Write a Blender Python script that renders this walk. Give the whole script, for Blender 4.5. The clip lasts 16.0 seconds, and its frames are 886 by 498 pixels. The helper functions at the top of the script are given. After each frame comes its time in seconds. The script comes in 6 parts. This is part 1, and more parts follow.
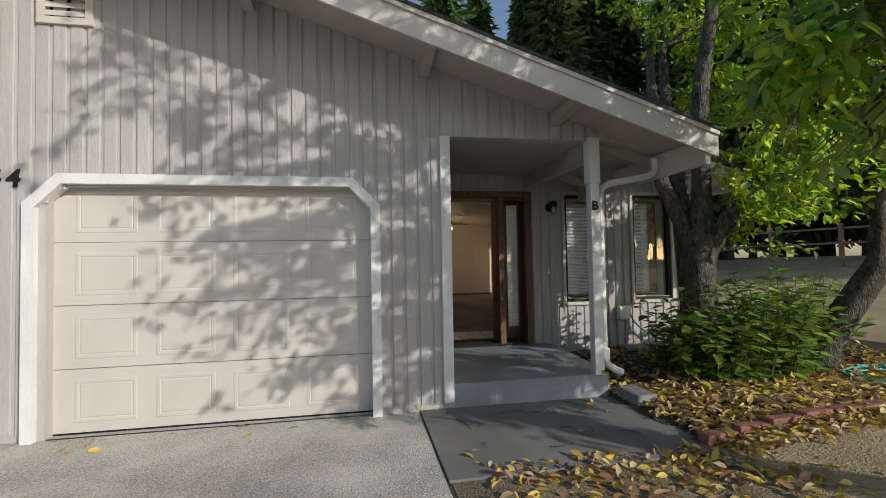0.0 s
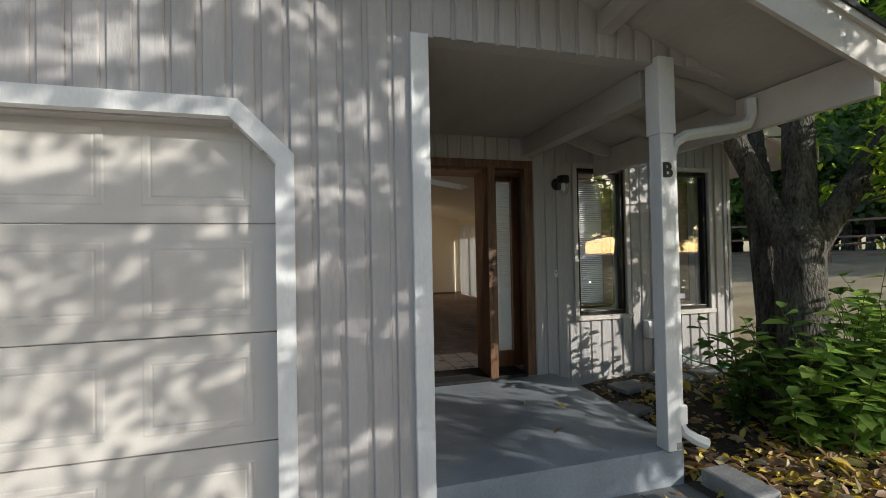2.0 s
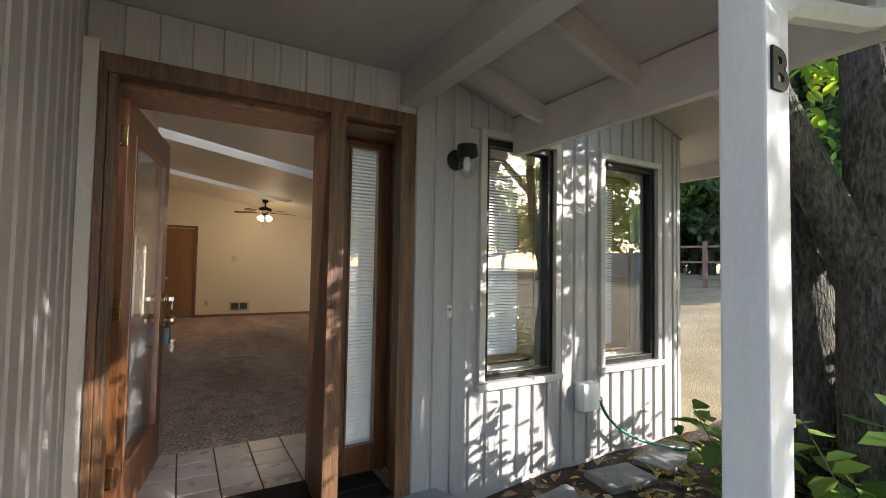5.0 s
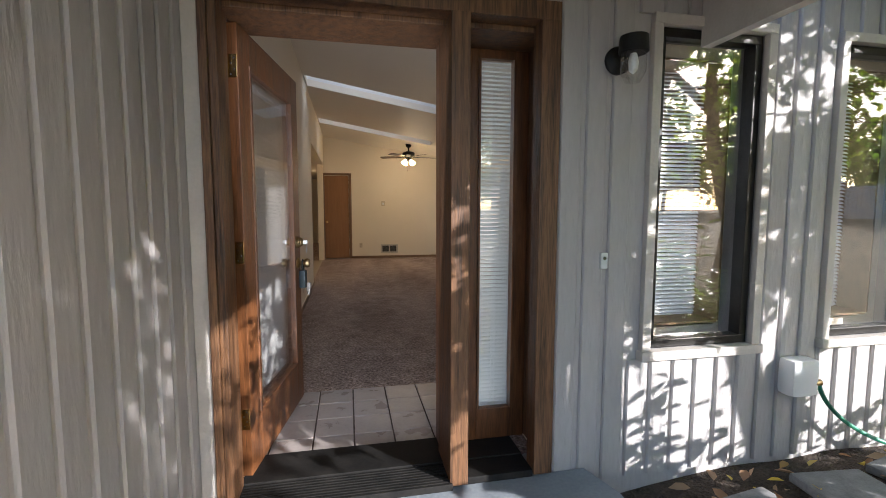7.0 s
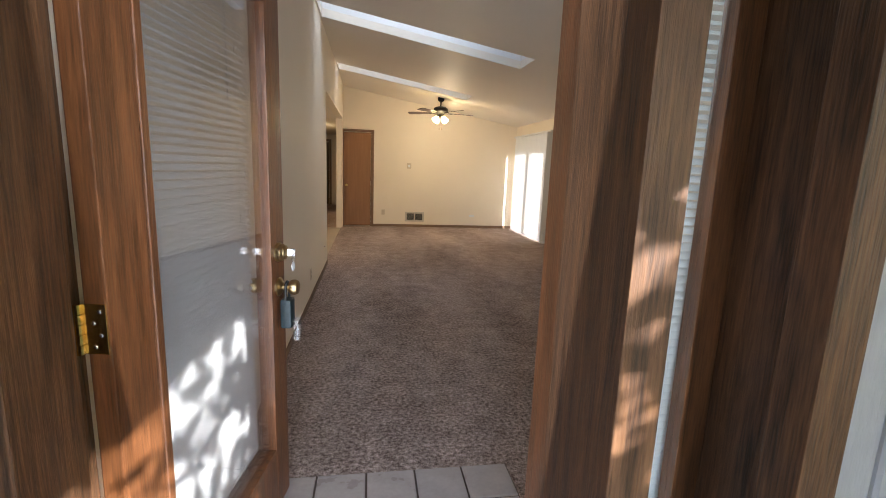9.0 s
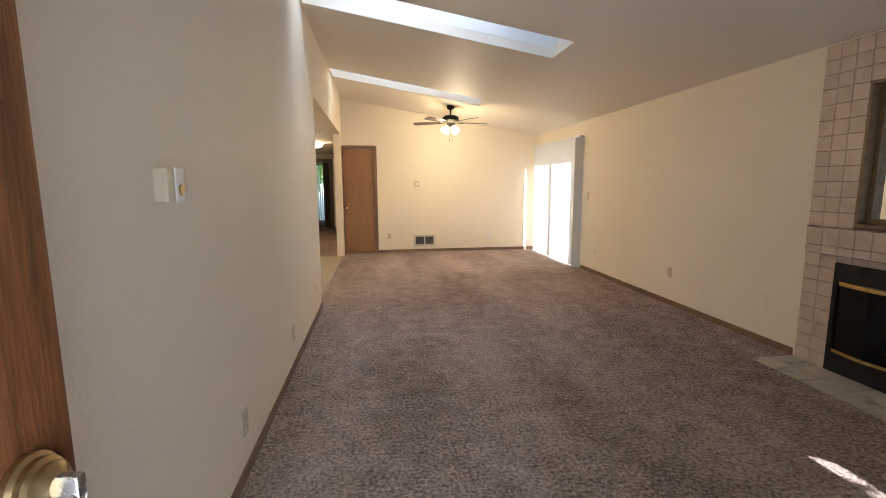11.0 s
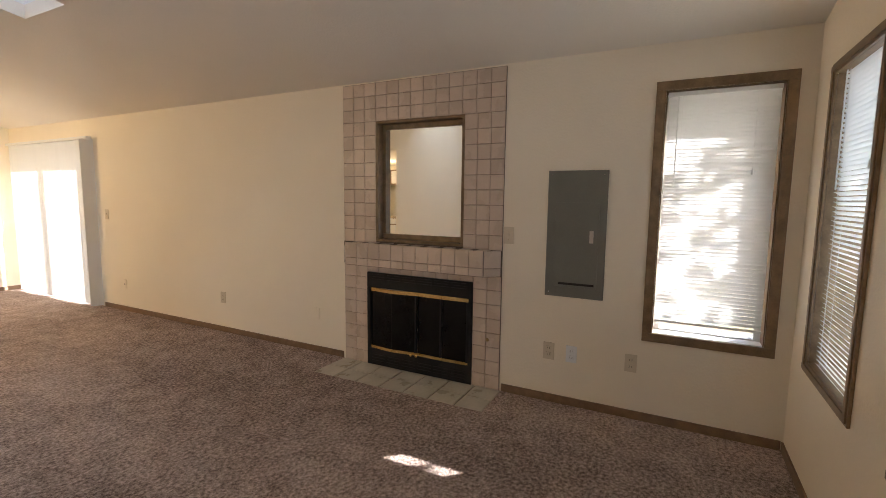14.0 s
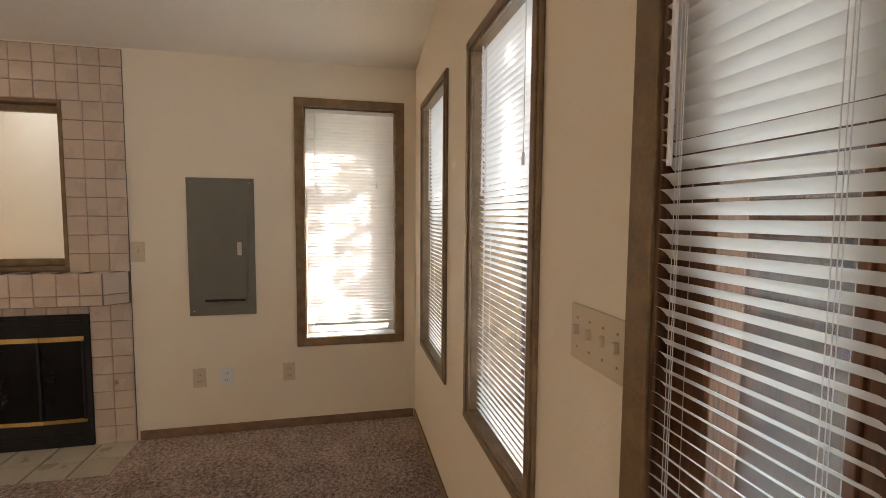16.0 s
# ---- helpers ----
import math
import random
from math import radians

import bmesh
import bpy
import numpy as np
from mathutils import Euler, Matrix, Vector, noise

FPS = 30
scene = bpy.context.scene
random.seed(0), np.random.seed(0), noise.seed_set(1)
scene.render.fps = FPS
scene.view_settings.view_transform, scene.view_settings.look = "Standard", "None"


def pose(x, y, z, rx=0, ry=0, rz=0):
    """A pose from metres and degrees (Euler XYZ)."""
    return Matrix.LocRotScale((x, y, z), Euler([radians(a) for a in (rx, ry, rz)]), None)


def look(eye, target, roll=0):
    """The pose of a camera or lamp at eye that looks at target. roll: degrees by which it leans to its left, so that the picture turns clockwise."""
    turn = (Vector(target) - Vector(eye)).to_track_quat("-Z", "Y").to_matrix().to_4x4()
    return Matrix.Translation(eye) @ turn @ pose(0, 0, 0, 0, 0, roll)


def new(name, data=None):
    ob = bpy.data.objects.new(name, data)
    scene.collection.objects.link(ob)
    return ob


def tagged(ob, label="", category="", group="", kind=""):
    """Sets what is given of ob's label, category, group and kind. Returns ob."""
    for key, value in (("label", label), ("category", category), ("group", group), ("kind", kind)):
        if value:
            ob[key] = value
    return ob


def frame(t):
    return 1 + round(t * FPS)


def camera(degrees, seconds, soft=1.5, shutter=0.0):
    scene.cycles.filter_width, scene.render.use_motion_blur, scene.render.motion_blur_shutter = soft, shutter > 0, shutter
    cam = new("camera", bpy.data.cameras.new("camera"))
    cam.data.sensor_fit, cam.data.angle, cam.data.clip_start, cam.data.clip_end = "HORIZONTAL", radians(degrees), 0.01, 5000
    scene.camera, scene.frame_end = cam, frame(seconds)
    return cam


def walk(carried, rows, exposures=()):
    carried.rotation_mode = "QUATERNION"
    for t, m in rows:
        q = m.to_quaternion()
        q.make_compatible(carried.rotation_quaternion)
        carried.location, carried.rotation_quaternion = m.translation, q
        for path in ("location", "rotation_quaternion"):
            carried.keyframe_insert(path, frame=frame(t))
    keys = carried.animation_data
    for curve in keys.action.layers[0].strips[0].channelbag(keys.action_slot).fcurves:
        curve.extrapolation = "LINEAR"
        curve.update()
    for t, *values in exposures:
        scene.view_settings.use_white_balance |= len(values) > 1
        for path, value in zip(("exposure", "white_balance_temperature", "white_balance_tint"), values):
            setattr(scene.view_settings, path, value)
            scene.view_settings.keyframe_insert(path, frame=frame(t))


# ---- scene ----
cam = camera(88.7, 16.0, 0.9)
PATH = [
    (0, (-0.001, 0.007, 1.563), (0.36, 1.973, 1.626), -1.1),
    (0.5, (0.051, 0.47, 1.54), (0.158, 2.466, 1.613), -1.4),
    (1, (0.063, 0.94, 1.58), (-0.003, 2.939, 1.625), -1.6),
    (1.5, (0.167, 1.439, 1.599), (0.33, 3.432, 1.632), -1.0),
    (2, (0.266, 1.961, 1.62), (0.818, 3.883, 1.652), -1.1),
    (2.5, (0.362, 2.434, 1.651), (1.334, 4.182, 1.652), -0.9),
    (3, (0.562, 2.849, 1.666), (1.755, 4.454, 1.648), -0.7),
    (3.5, (0.755, 3.234, 1.659), (2.077, 4.734, 1.621), -0.4),
    (4, (0.992, 3.52, 1.646), (2.276, 5.052, 1.59), 0.1),
    (4.2, (1.061, 3.637, 1.654), (2.312, 5.198, 1.647), 0.4),
    (6.3, (1.406, 3.818, 1.695), (1.88, 5.761, 1.702), -1.6),
    (6.5, (1.423, 3.858, 1.678), (1.853, 5.81, 1.599), -1.6),
    (7, (1.464, 4.16, 1.662), (1.872, 6.11, 1.487), 0.1),
    (7.5, (1.526, 4.463, 1.678), (1.894, 6.41, 1.412), 0.9),
    (8, (1.576, 4.813, 1.77), (1.857, 6.765, 1.437), 2.3),
    (8.2, (1.539, 4.921, 1.786), (1.79, 6.878, 1.455), 2.7),
    (10.3, (1.466, 6.172, 1.768), (1.923, 8.078, 1.374), 1.15),
    (10.5, (1.465, 6.273, 1.789), (1.887, 8.194, 1.426), 0.45),
    (11, (1.551, 6.557, 1.789), (1.832, 8.517, 1.506), -0.29),
    (11.5, (1.672, 6.826, 1.805), (1.998, 8.782, 1.543), -0.05),
    (12, (1.692, 6.982, 1.81), (2.332, 8.863, 1.59), 0.2),
    (12.5, (1.655, 7.102, 1.848), (2.651, 8.824, 1.644), -0.3),
    (13, (1.673, 7.082, 1.824), (2.91, 8.64, 1.618), -0.2),
    (13.5, (1.675, 7.05, 1.822), (3.182, 8.348, 1.609), 0.1),
    (14, (1.724, 7.033, 1.833), (3.493, 7.941, 1.614), 0.7),
    (14.5, (1.763, 6.984, 1.814), (3.694, 7.47, 1.624), 1.4),
    (15, (1.777, 6.922, 1.792), (3.768, 7.016, 1.637), 1.7),
    (15.5, (1.78, 6.888, 1.79), (3.766, 6.688, 1.657), 1.3),
    (16, (1.776, 6.89, 1.808), (3.724, 6.461, 1.663), 0.4),
]
walk(cam, [(t, look(eye, target, roll)) for t, eye, target, roll in PATH],
     [(0, -0.08, 6500, 9), (1, -0.2, 6450, 8), (1.5, 0.05, 6400, 8), (2, 0.25, 6350, 8), (2.5, 0.5, 6350, 8), (3.5, 1.1, 6400, 8), (4.2, 1.35, 6350, 9), (6.5, 1.65, 6050, 14),
      (8, 1.9, 5900, 13), (10.3, 3.05, 5850, 11), (11, 2.95, 5750, 11), (12.5, 3.0, 5700, 12), (14.5, 3.2, 6250, 14), (16, 3.3, 6550, 15)])

# ---- light ----
SUN = Vector((-0.9, 1.0, -0.5)).normalized()      # the way the sunlight travels
ELEV = math.asin(-SUN.z)
world = bpy.data.worlds.new("sky")
scene.world = world
world.use_nodes = True
wn = world.node_tree.nodes
sky = wn.new("ShaderNodeTexSky")
sky.sky_type = "NISHITA"
sky.sun_disc = False
sky.sun_elevation = ELEV
sky.sun_rotation = math.atan2(-SUN.x, -SUN.y)
world.node_tree.links.new(sky.outputs[0], wn["Background"].inputs[0])
wn["Background"].inputs[1].default_value = 0.15

sun_data = bpy.data.lights.new("sun", "SUN")
sun_data.energy, sun_data.angle, sun_data.color = 3.6, radians(0.45), (1.0, 0.95, 0.87)
sun = new("sun", sun_data)
sun.matrix_world = look((0, 0, 20), Vector((0, 0, 20)) + SUN)


def area(name, at, to, w, h, watts, color=(1, 1, 1), cone=180):
    d = bpy.data.lights.new(name, "AREA")
    d.shape, d.size, d.size_y, d.energy, d.color = "RECTANGLE", w, h, watts, color
    d.spread = radians(cone)
    o = new(name, d)
    o.matrix_world = look(at, to)
    return o


# ---- materials ----
def nodes_of(name):
    m = bpy.data.materials.new(name)
    m.use_nodes = True
    return m, m.node_tree.nodes, m.node_tree.links


def surf(name, a, b, rough=0.6, scale=4.0, fine=60.0, bump=0.15, stretch=(1, 1, 1), metal=0.0, vary=0.0, big=0.7, spec=0.5, contrast=(0.35, 0.65), dist=0.01, island=False):
    """Two colours mixed by a coarse and a fine noise, with a fine relief; vary shifts the lightness of each piece."""
    m, n, l = nodes_of(name)
    p = n["Principled BSDF"]
    geo = n.new("ShaderNodeNewGeometry")
    mp = n.new("ShaderNodeMapping")
    mp.inputs["Scale"].default_value = stretch
    info = n.new("ShaderNodeObjectInfo")
    off = n.new("ShaderNodeVectorMath"); off.operation = "MULTIPLY_ADD"
    off.inputs[1].default_value = (7.3, 3.1, 5.7)
    l.new(info.outputs["Random"], off.inputs[0])
    l.new(geo.outputs["Position"], off.inputs[2])
    l.new(off.outputs[0] if vary else geo.outputs["Position"], mp.inputs[0])
    n1 = n.new("ShaderNodeTexNoise"); n1.inputs["Scale"].default_value = scale; n1.inputs["Detail"].default_value = 5
    n2 = n.new("ShaderNodeTexNoise"); n2.inputs["Scale"].default_value = fine; n2.inputs["Detail"].default_value = 4
    l.new(mp.outputs[0], n1.inputs["Vector"]); l.new(mp.outputs[0], n2.inputs["Vector"])
    mix = n.new("ShaderNodeMix"); mix.inputs[0].default_value = 1 - big
    l.new(n1.outputs[0], mix.inputs[2]); l.new(n2.outputs[0], mix.inputs[3])
    ramp = n.new("ShaderNodeValToRGB")
    ramp.color_ramp.elements[0].position, ramp.color_ramp.elements[1].position = contrast
    ramp.color_ramp.elements[0].color, ramp.color_ramp.elements[1].color = (*a, 1), (*b, 1)
    l.new(mix.outputs[0], ramp.inputs[0])
    out = ramp.outputs[0]
    if vary:
        hsv = n.new("ShaderNodeHueSaturation")
        mr = n.new("ShaderNodeMapRange")
        mr.inputs[3].default_value, mr.inputs[4].default_value = 1 - vary, 1 + vary
        l.new(geo.outputs["Random Per Island"] if island else info.outputs["Random"], mr.inputs[0])
        l.new(mr.outputs[0], hsv.inputs["Value"]); l.new(out, hsv.inputs["Color"])
        out = hsv.outputs[0]
    l.new(out, p.inputs["Base Color"])
    rr = n.new("ShaderNodeMapRange")
    rr.inputs[3].default_value, rr.inputs[4].default_value = max(0.03, rough - 0.1), min(1, rough + 0.1)
    l.new(n1.outputs[0], rr.inputs[0]); l.new(rr.outputs[0], p.inputs["Roughness"])
    p.inputs["Metallic"].default_value = metal
    p.inputs["Specular IOR Level"].default_value = spec
    if bump:
        bp = n.new("ShaderNodeBump"); bp.inputs["Strength"].default_value = bump; bp.inputs["Distance"].default_value = dist
        l.new(n2.outputs[0], bp.inputs["Height"]); l.new(bp.outputs[0], p.inputs["Normal"])
    return m


def glass(name, tint=(1, 1, 1), rough=0.0):
    m, n, l = nodes_of(name)
    tr = n.new("ShaderNodeBsdfTransparent"); tr.inputs[0].default_value = (*tint, 1)
    gl = n.new("ShaderNodeBsdfGlossy"); gl.inputs["Roughness"].default_value = rough
    lw = n.new("ShaderNodeLayerWeight"); lw.inputs[0].default_value = 0.5
    pw = n.new("ShaderNodeMath"); pw.operation = "POWER"; pw.inputs[1].default_value = 5.0
    l.new(lw.outputs["Facing"], pw.inputs[0])
    fr = n.new("ShaderNodeMath"); fr.operation = "MULTIPLY_ADD"; fr.inputs[1].default_value = 0.88; fr.inputs[2].default_value = 0.11
    l.new(pw.outputs[0], fr.inputs[0])
    mx = n.new("ShaderNodeMixShader")
    l.new(fr.outputs[0], mx.inputs[0]); l.new(tr.outputs[0], mx.inputs[1]); l.new(gl.outputs[0], mx.inputs[2])
    l.new(mx.outputs[0], n["Material Output"].inputs[0])
    return m


def sheer(name, color, through_share, rough=0.6, gain=1.0):
    """A thin sheet that lets part of the light through: leaf, blind slat, vane."""
    m, n, l = nodes_of(name)
    p = n["Principled BSDF"]
    p.inputs["Roughness"].default_value = rough
    geo = n.new("ShaderNodeNewGeometry"); info = n.new("ShaderNodeObjectInfo")
    add = n.new("ShaderNodeMath"); add.operation = "ADD"
    l.new(geo.outputs["Random Per Island"], add.inputs[0]); l.new(info.outputs["Random"], add.inputs[1])
    fr = n.new("ShaderNodeMath"); fr.operation = "FRACT"
    l.new(add.outputs[0], fr.inputs[0])
    ramp = n.new("ShaderNodeValToRGB")
    els = ramp.color_ramp.elements
    while len(els) < len(color):
        els.new(0.5)
    for i, c in enumerate(color):
        els[i].position = i / max(1, len(color) - 1)
        els[i].color = (*c, 1)
    l.new(fr.outputs[0], ramp.inputs[0])
    l.new(ramp.outputs[0], p.inputs["Base Color"])
    tl = n.new("ShaderNodeBsdfTranslucent")
    br = n.new("ShaderNodeHueSaturation"); br.inputs["Value"].default_value = gain; br.inputs["Saturation"].default_value = 1.05
    l.new(ramp.outputs[0], br.inputs["Color"]); l.new(br.outputs[0], tl.inputs[0])
    mx = n.new("ShaderNodeMixShader"); mx.inputs[0].default_value = through_share
    l.new(p.outputs[0], mx.inputs[1]); l.new(tl.outputs[0], mx.inputs[2])
    l.new(mx.outputs[0], n["Material Output"].inputs[0])
    return m


def glow(name, color, strength):
    m, n, l = nodes_of(name)
    p = n["Principled BSDF"]
    p.inputs["Base Color"].default_value = (*color, 1)
    p.inputs["Emission Color"].default_value = (*color, 1)
    p.inputs["Emission Strength"].default_value = strength
    return m


M_SIDING = surf("painted_siding", (0.40, 0.372, 0.36), (0.485, 0.455, 0.44), 0.6, 2.5, 45, 0.45, (1, 1, 0.25), vary=0.05)
M_SOFFIT = surf("painted_soffit", (0.37, 0.345, 0.315), (0.45, 0.42, 0.385), 0.6, 3, 40, 0.2, (1, 0.3, 1), vary=0.05)
M_TRIM = surf("white_trim_paint", (0.66, 0.65, 0.64), (0.78, 0.77, 0.75), 0.5, 6, 70, 0.2, (1, 1, 0.4))
M_TAUPE = surf("taupe_trim_paint", (0.52, 0.47, 0.42), (0.6, 0.55, 0.5), 0.5, 6, 70, 0.2)
M_GDOOR = surf("garage_door_enamel", (0.53, 0.49, 0.45), (0.59, 0.55, 0.505), 0.42, 2, 120, 0.08)
M_CONC = surf("concrete_drive", (0.30, 0.275, 0.24), (0.66, 0.615, 0.545), 0.85, 1.6, 85, 0.9, big=0.42, contrast=(0.40, 0.60))
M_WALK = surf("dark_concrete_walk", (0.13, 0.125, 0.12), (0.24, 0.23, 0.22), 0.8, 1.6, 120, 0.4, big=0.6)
M_SLAB = surf("painted_porch_slab", (0.20, 0.225, 0.25), (0.34, 0.37, 0.40), 0.45, 1.7, 60, 0.15, big=0.75)
M_SOIL = surf("bark_soil", (0.03, 0.022, 0.017), (0.11, 0.08, 0.055), 0.95, 9, 70, 0.9, big=0.5, dist=0.03)
M_LAWN = surf("dry_lawn", (0.31, 0.24, 0.135), (0.52, 0.42, 0.265), 0.95, 1.2, 50, 0.8, big=0.5, dist=0.03)
M_STRIP = surf("littered_dry_earth", (0.10, 0.075, 0.05), (0.36, 0.28, 0.17), 0.95, 2.2, 60, 0.8, big=0.5, dist=0.03)
M_BRICKEDGE = surf("red_edging_brick", (0.19, 0.075, 0.055), (0.33, 0.14, 0.105), 0.85, 14, 90, 0.4, vary=0.12)
M_PAVER = surf("grey_stepping_stone", (0.17, 0.17, 0.17), (0.29, 0.285, 0.28), 0.85, 10, 90, 0.4, vary=0.1)
M_ROOF = surf("asphalt_shingle", (0.02, 0.02, 0.02), (0.06, 0.055, 0.05), 0.9, 14, 120, 0.6)
M_WOOD = surf("stained_door_wood", (0.055, 0.021, 0.008), (0.20, 0.077, 0.027), 0.35, 5, 30, 0.15, (7, 7, 0.5), big=0.6)
M_WOODW = surf("weathered_jamb_wood", (0.042, 0.02, 0.010), (0.225, 0.108, 0.048), 0.5, 5, 26, 0.3, (7, 7, 0.45), big=0.55)
M_CASING = surf("brown_window_casing", (0.15, 0.095, 0.045), (0.26, 0.17, 0.085), 0.42, 6, 40, 0.1, (3, 3, 3))
M_HOLLOW = surf("tan_hollow_door", (0.29, 0.14, 0.054), (0.35, 0.178, 0.072), 0.45, 4, 40, 0.08, (5, 5, 0.4))
M_BASE = surf("oak_baseboard", (0.17, 0.1, 0.055), (0.26, 0.16, 0.09), 0.5, 6, 40, 0.08, (3, 3, 3))
M_WALL = surf("cream_wall_paint", (0.83, 0.74, 0.60), (0.86, 0.775, 0.635), 0.6, 1.2, 70, 0.22, big=0.8, spec=0.3)
M_CEIL = surf("ceiling_paint", (0.80, 0.735, 0.64), (0.83, 0.765, 0.67), 0.55, 1.2, 70, 0.25, big=0.8, spec=0.25)
M_SHAFT = surf("white_shaft_paint", (0.8, 0.8, 0.78), (0.83, 0.83, 0.81), 0.6, 2, 70, 0.1)


def carpet(name):
    """Flecked cut pile: fibres, tufts and the broad tracks of a vacuum cleaner."""
    m, n, l = nodes_of(name)
    p = n["Principled BSDF"]
    geo = n.new("ShaderNodeNewGeometry")
    def grain(scale, detail, stretch=(1, 1, 1)):
        mp = n.new("ShaderNodeMapping"); mp.inputs["Scale"].default_value = stretch
        l.new(geo.outputs["Position"], mp.inputs[0])
        t = n.new("ShaderNodeTexNoise"); t.inputs["Scale"].default_value = scale; t.inputs["Detail"].default_value = detail
        l.new(mp.outputs[0], t.inputs["Vector"])
        return t.outputs[0]
    fine, tuft, track = grain(150, 3), grain(52, 3), grain(1.1, 3, (1.6, 0.5, 1))
    patch = grain(7, 4)
    def mix(f, a, b):
        x = n.new("ShaderNodeMix"); x.inputs[0].default_value = f
        l.new(a, x.inputs[2]); l.new(b, x.inputs[3])
        return x.outputs[0]
    v = mix(0.16, mix(0.16, mix(0.55, fine, tuft), patch), track)
    ramp = n.new("ShaderNodeValToRGB")
    els = ramp.color_ramp.elements
    els[0].position, els[1].position = 0.40, 0.60
    els[0].color, els[1].color = (0.15, 0.105, 0.09, 1), (0.74, 0.60, 0.53, 1)
    mid = els.new(0.5); mid.color = (0.42, 0.325, 0.28, 1)
    l.new(v, ramp.inputs[0]); l.new(ramp.outputs[0], p.inputs["Base Color"])
    p.inputs["Roughness"].default_value = 1.0
    p.inputs["Specular IOR Level"].default_value = 0.05
    bp = n.new("ShaderNodeBump"); bp.inputs["Strength"].default_value = 1.0; bp.inputs["Distance"].default_value = 0.035
    l.new(mix(0.6, fine, tuft), bp.inputs["Height"]); l.new(bp.outputs[0], p.inputs["Normal"])
    return m


M_CARPET = carpet("brown_carpet")
M_TILE = surf("pink_beige_wall_tile", (0.54, 0.43, 0.34), (0.61, 0.49, 0.395), 0.28, 5, 60, 0.05, vary=0.05)
M_GROUT = surf("brown_grout", (0.075, 0.055, 0.045), (0.12, 0.09, 0.075), 0.9, 10, 80, 0.2)
M_JOINT = surf("tan_wall_grout", (0.12, 0.09, 0.07), (0.17, 0.13, 0.10), 0.9, 10, 80, 0.2)
M_HEARTH = surf("beige_hearth_tile", (0.47, 0.42, 0.33), (0.6, 0.54, 0.44), 0.3, 7, 60, 0.05, vary=0.06)
M_ENTRY = surf("mauve_entry_tile", (0.37, 0.32, 0.30), (0.47, 0.42, 0.395), 0.3, 7, 60, 0.05, vary=0.05)
M_LINO = surf("beige_vinyl_floor", (0.36, 0.28, 0.19), (0.5, 0.4, 0.28), 0.35, 8, 40, 0.05)
M_BLACK = surf("black_enamel", (0.009, 0.009, 0.009), (0.02, 0.019, 0.018), 0.5, 8, 60, 0.05, spec=0.25)
M_DARKMETAL = surf("bronze_aluminium", (0.012, 0.011, 0.01), (0.03, 0.027, 0.024), 0.35, 8, 60, 0.05, metal=0.4)
M_RUBBER = surf("black_ribbed_threshold", (0.008, 0.008, 0.008), (0.022, 0.02, 0.018), 0.7, 12, 80, 0.1, spec=0.2)
M_BRASS = surf("polished_brass", (0.86, 0.62, 0.22), (0.92, 0.7, 0.3), 0.25, 8, 60, 0.02, metal=1.0)
M_OLDBRASS = surf("antique_brass", (0.35, 0.25, 0.12), (0.5, 0.38, 0.2), 0.3, 20, 80, 0.05, metal=1.0)
M_STEEL = surf("bright_steel", (0.55, 0.55, 0.56), (0.7, 0.7, 0.7), 0.25, 20, 80, 0.02, metal=1.0)
M_PANEL = surf("grey_panel_enamel", (0.155, 0.152, 0.125), (0.185, 0.18, 0.15), 0.45, 4, 90, 0.05)
M_IVORY = surf("ivory_plastic", (0.6, 0.51, 0.37), (0.66, 0.56, 0.42), 0.35, 6, 80, 0.0)
M_WHITEP = surf("white_plastic", (0.75, 0.75, 0.74), (0.8, 0.8, 0.79), 0.35, 6, 80, 0.0)
M_FRIDGE = surf("fridge_enamel", (0.72, 0.7, 0.66), (0.76, 0.74, 0.7), 0.35, 6, 200, 0.05)
M_VENTM = surf("cream_vent_metal", (0.55, 0.5, 0.42), (0.6, 0.55, 0.47), 0.45, 6, 80, 0.0)
M_GREENHOSE = surf("green_hose_rubber", (0.02, 0.16, 0.09), (0.04, 0.26, 0.15), 0.45, 6, 80, 0.0)
M_TEALHOSE = surf("teal_hose_rubber", (0.05, 0.28, 0.25), (0.1, 0.4, 0.36), 0.45, 6, 80, 0.0)
M_BARK = surf("tree_bark", (0.022, 0.018, 0.014), (0.20, 0.18, 0.145), 0.9, 9, 34, 1.0, (2, 2, 0.7), big=0.5, dist=0.05, contrast=(0.36, 0.66))
M_STEM = surf("green_stem", (0.08, 0.09, 0.03), (0.14, 0.14, 0.06), 0.7, 8, 60, 0.2)
M_LEAF = sheer("green_leaf", [(0.095, 0.16, 0.042), (0.16, 0.25, 0.06), (0.115, 0.195, 0.048), (0.25, 0.33, 0.075), (0.14, 0.23, 0.055)], 0.45, 0.36, 2.2)
M_LEAFY = sheer("yellowing_leaf", [(0.08, 0.15, 0.024), (0.125, 0.21, 0.028), (0.27, 0.29, 0.034), (0.15, 0.23, 0.03), (0.095, 0.165, 0.026)], 0.6, 0.4, 3.0)
M_NEEDLE = sheer("dark_conifer", [(0.05, 0.085, 0.035), (0.085, 0.14, 0.05), (0.14, 0.2, 0.065)], 0.35, 0.55, 2.0)
M_LITTER = sheer("fallen_leaf", [(0.56, 0.37, 0.05), (0.66, 0.5, 0.08), (0.34, 0.17, 0.08), (0.5, 0.34, 0.2), (0.27, 0.15, 0.08), (0.58, 0.5, 0.32), (0.7, 0.53, 0.06)], 0.2, 0.55, 1.3)
M_SLAT = sheer("white_blind_slat", [(0.84, 0.84, 0.83), (0.86, 0.86, 0.85)], 0.18, 0.4)
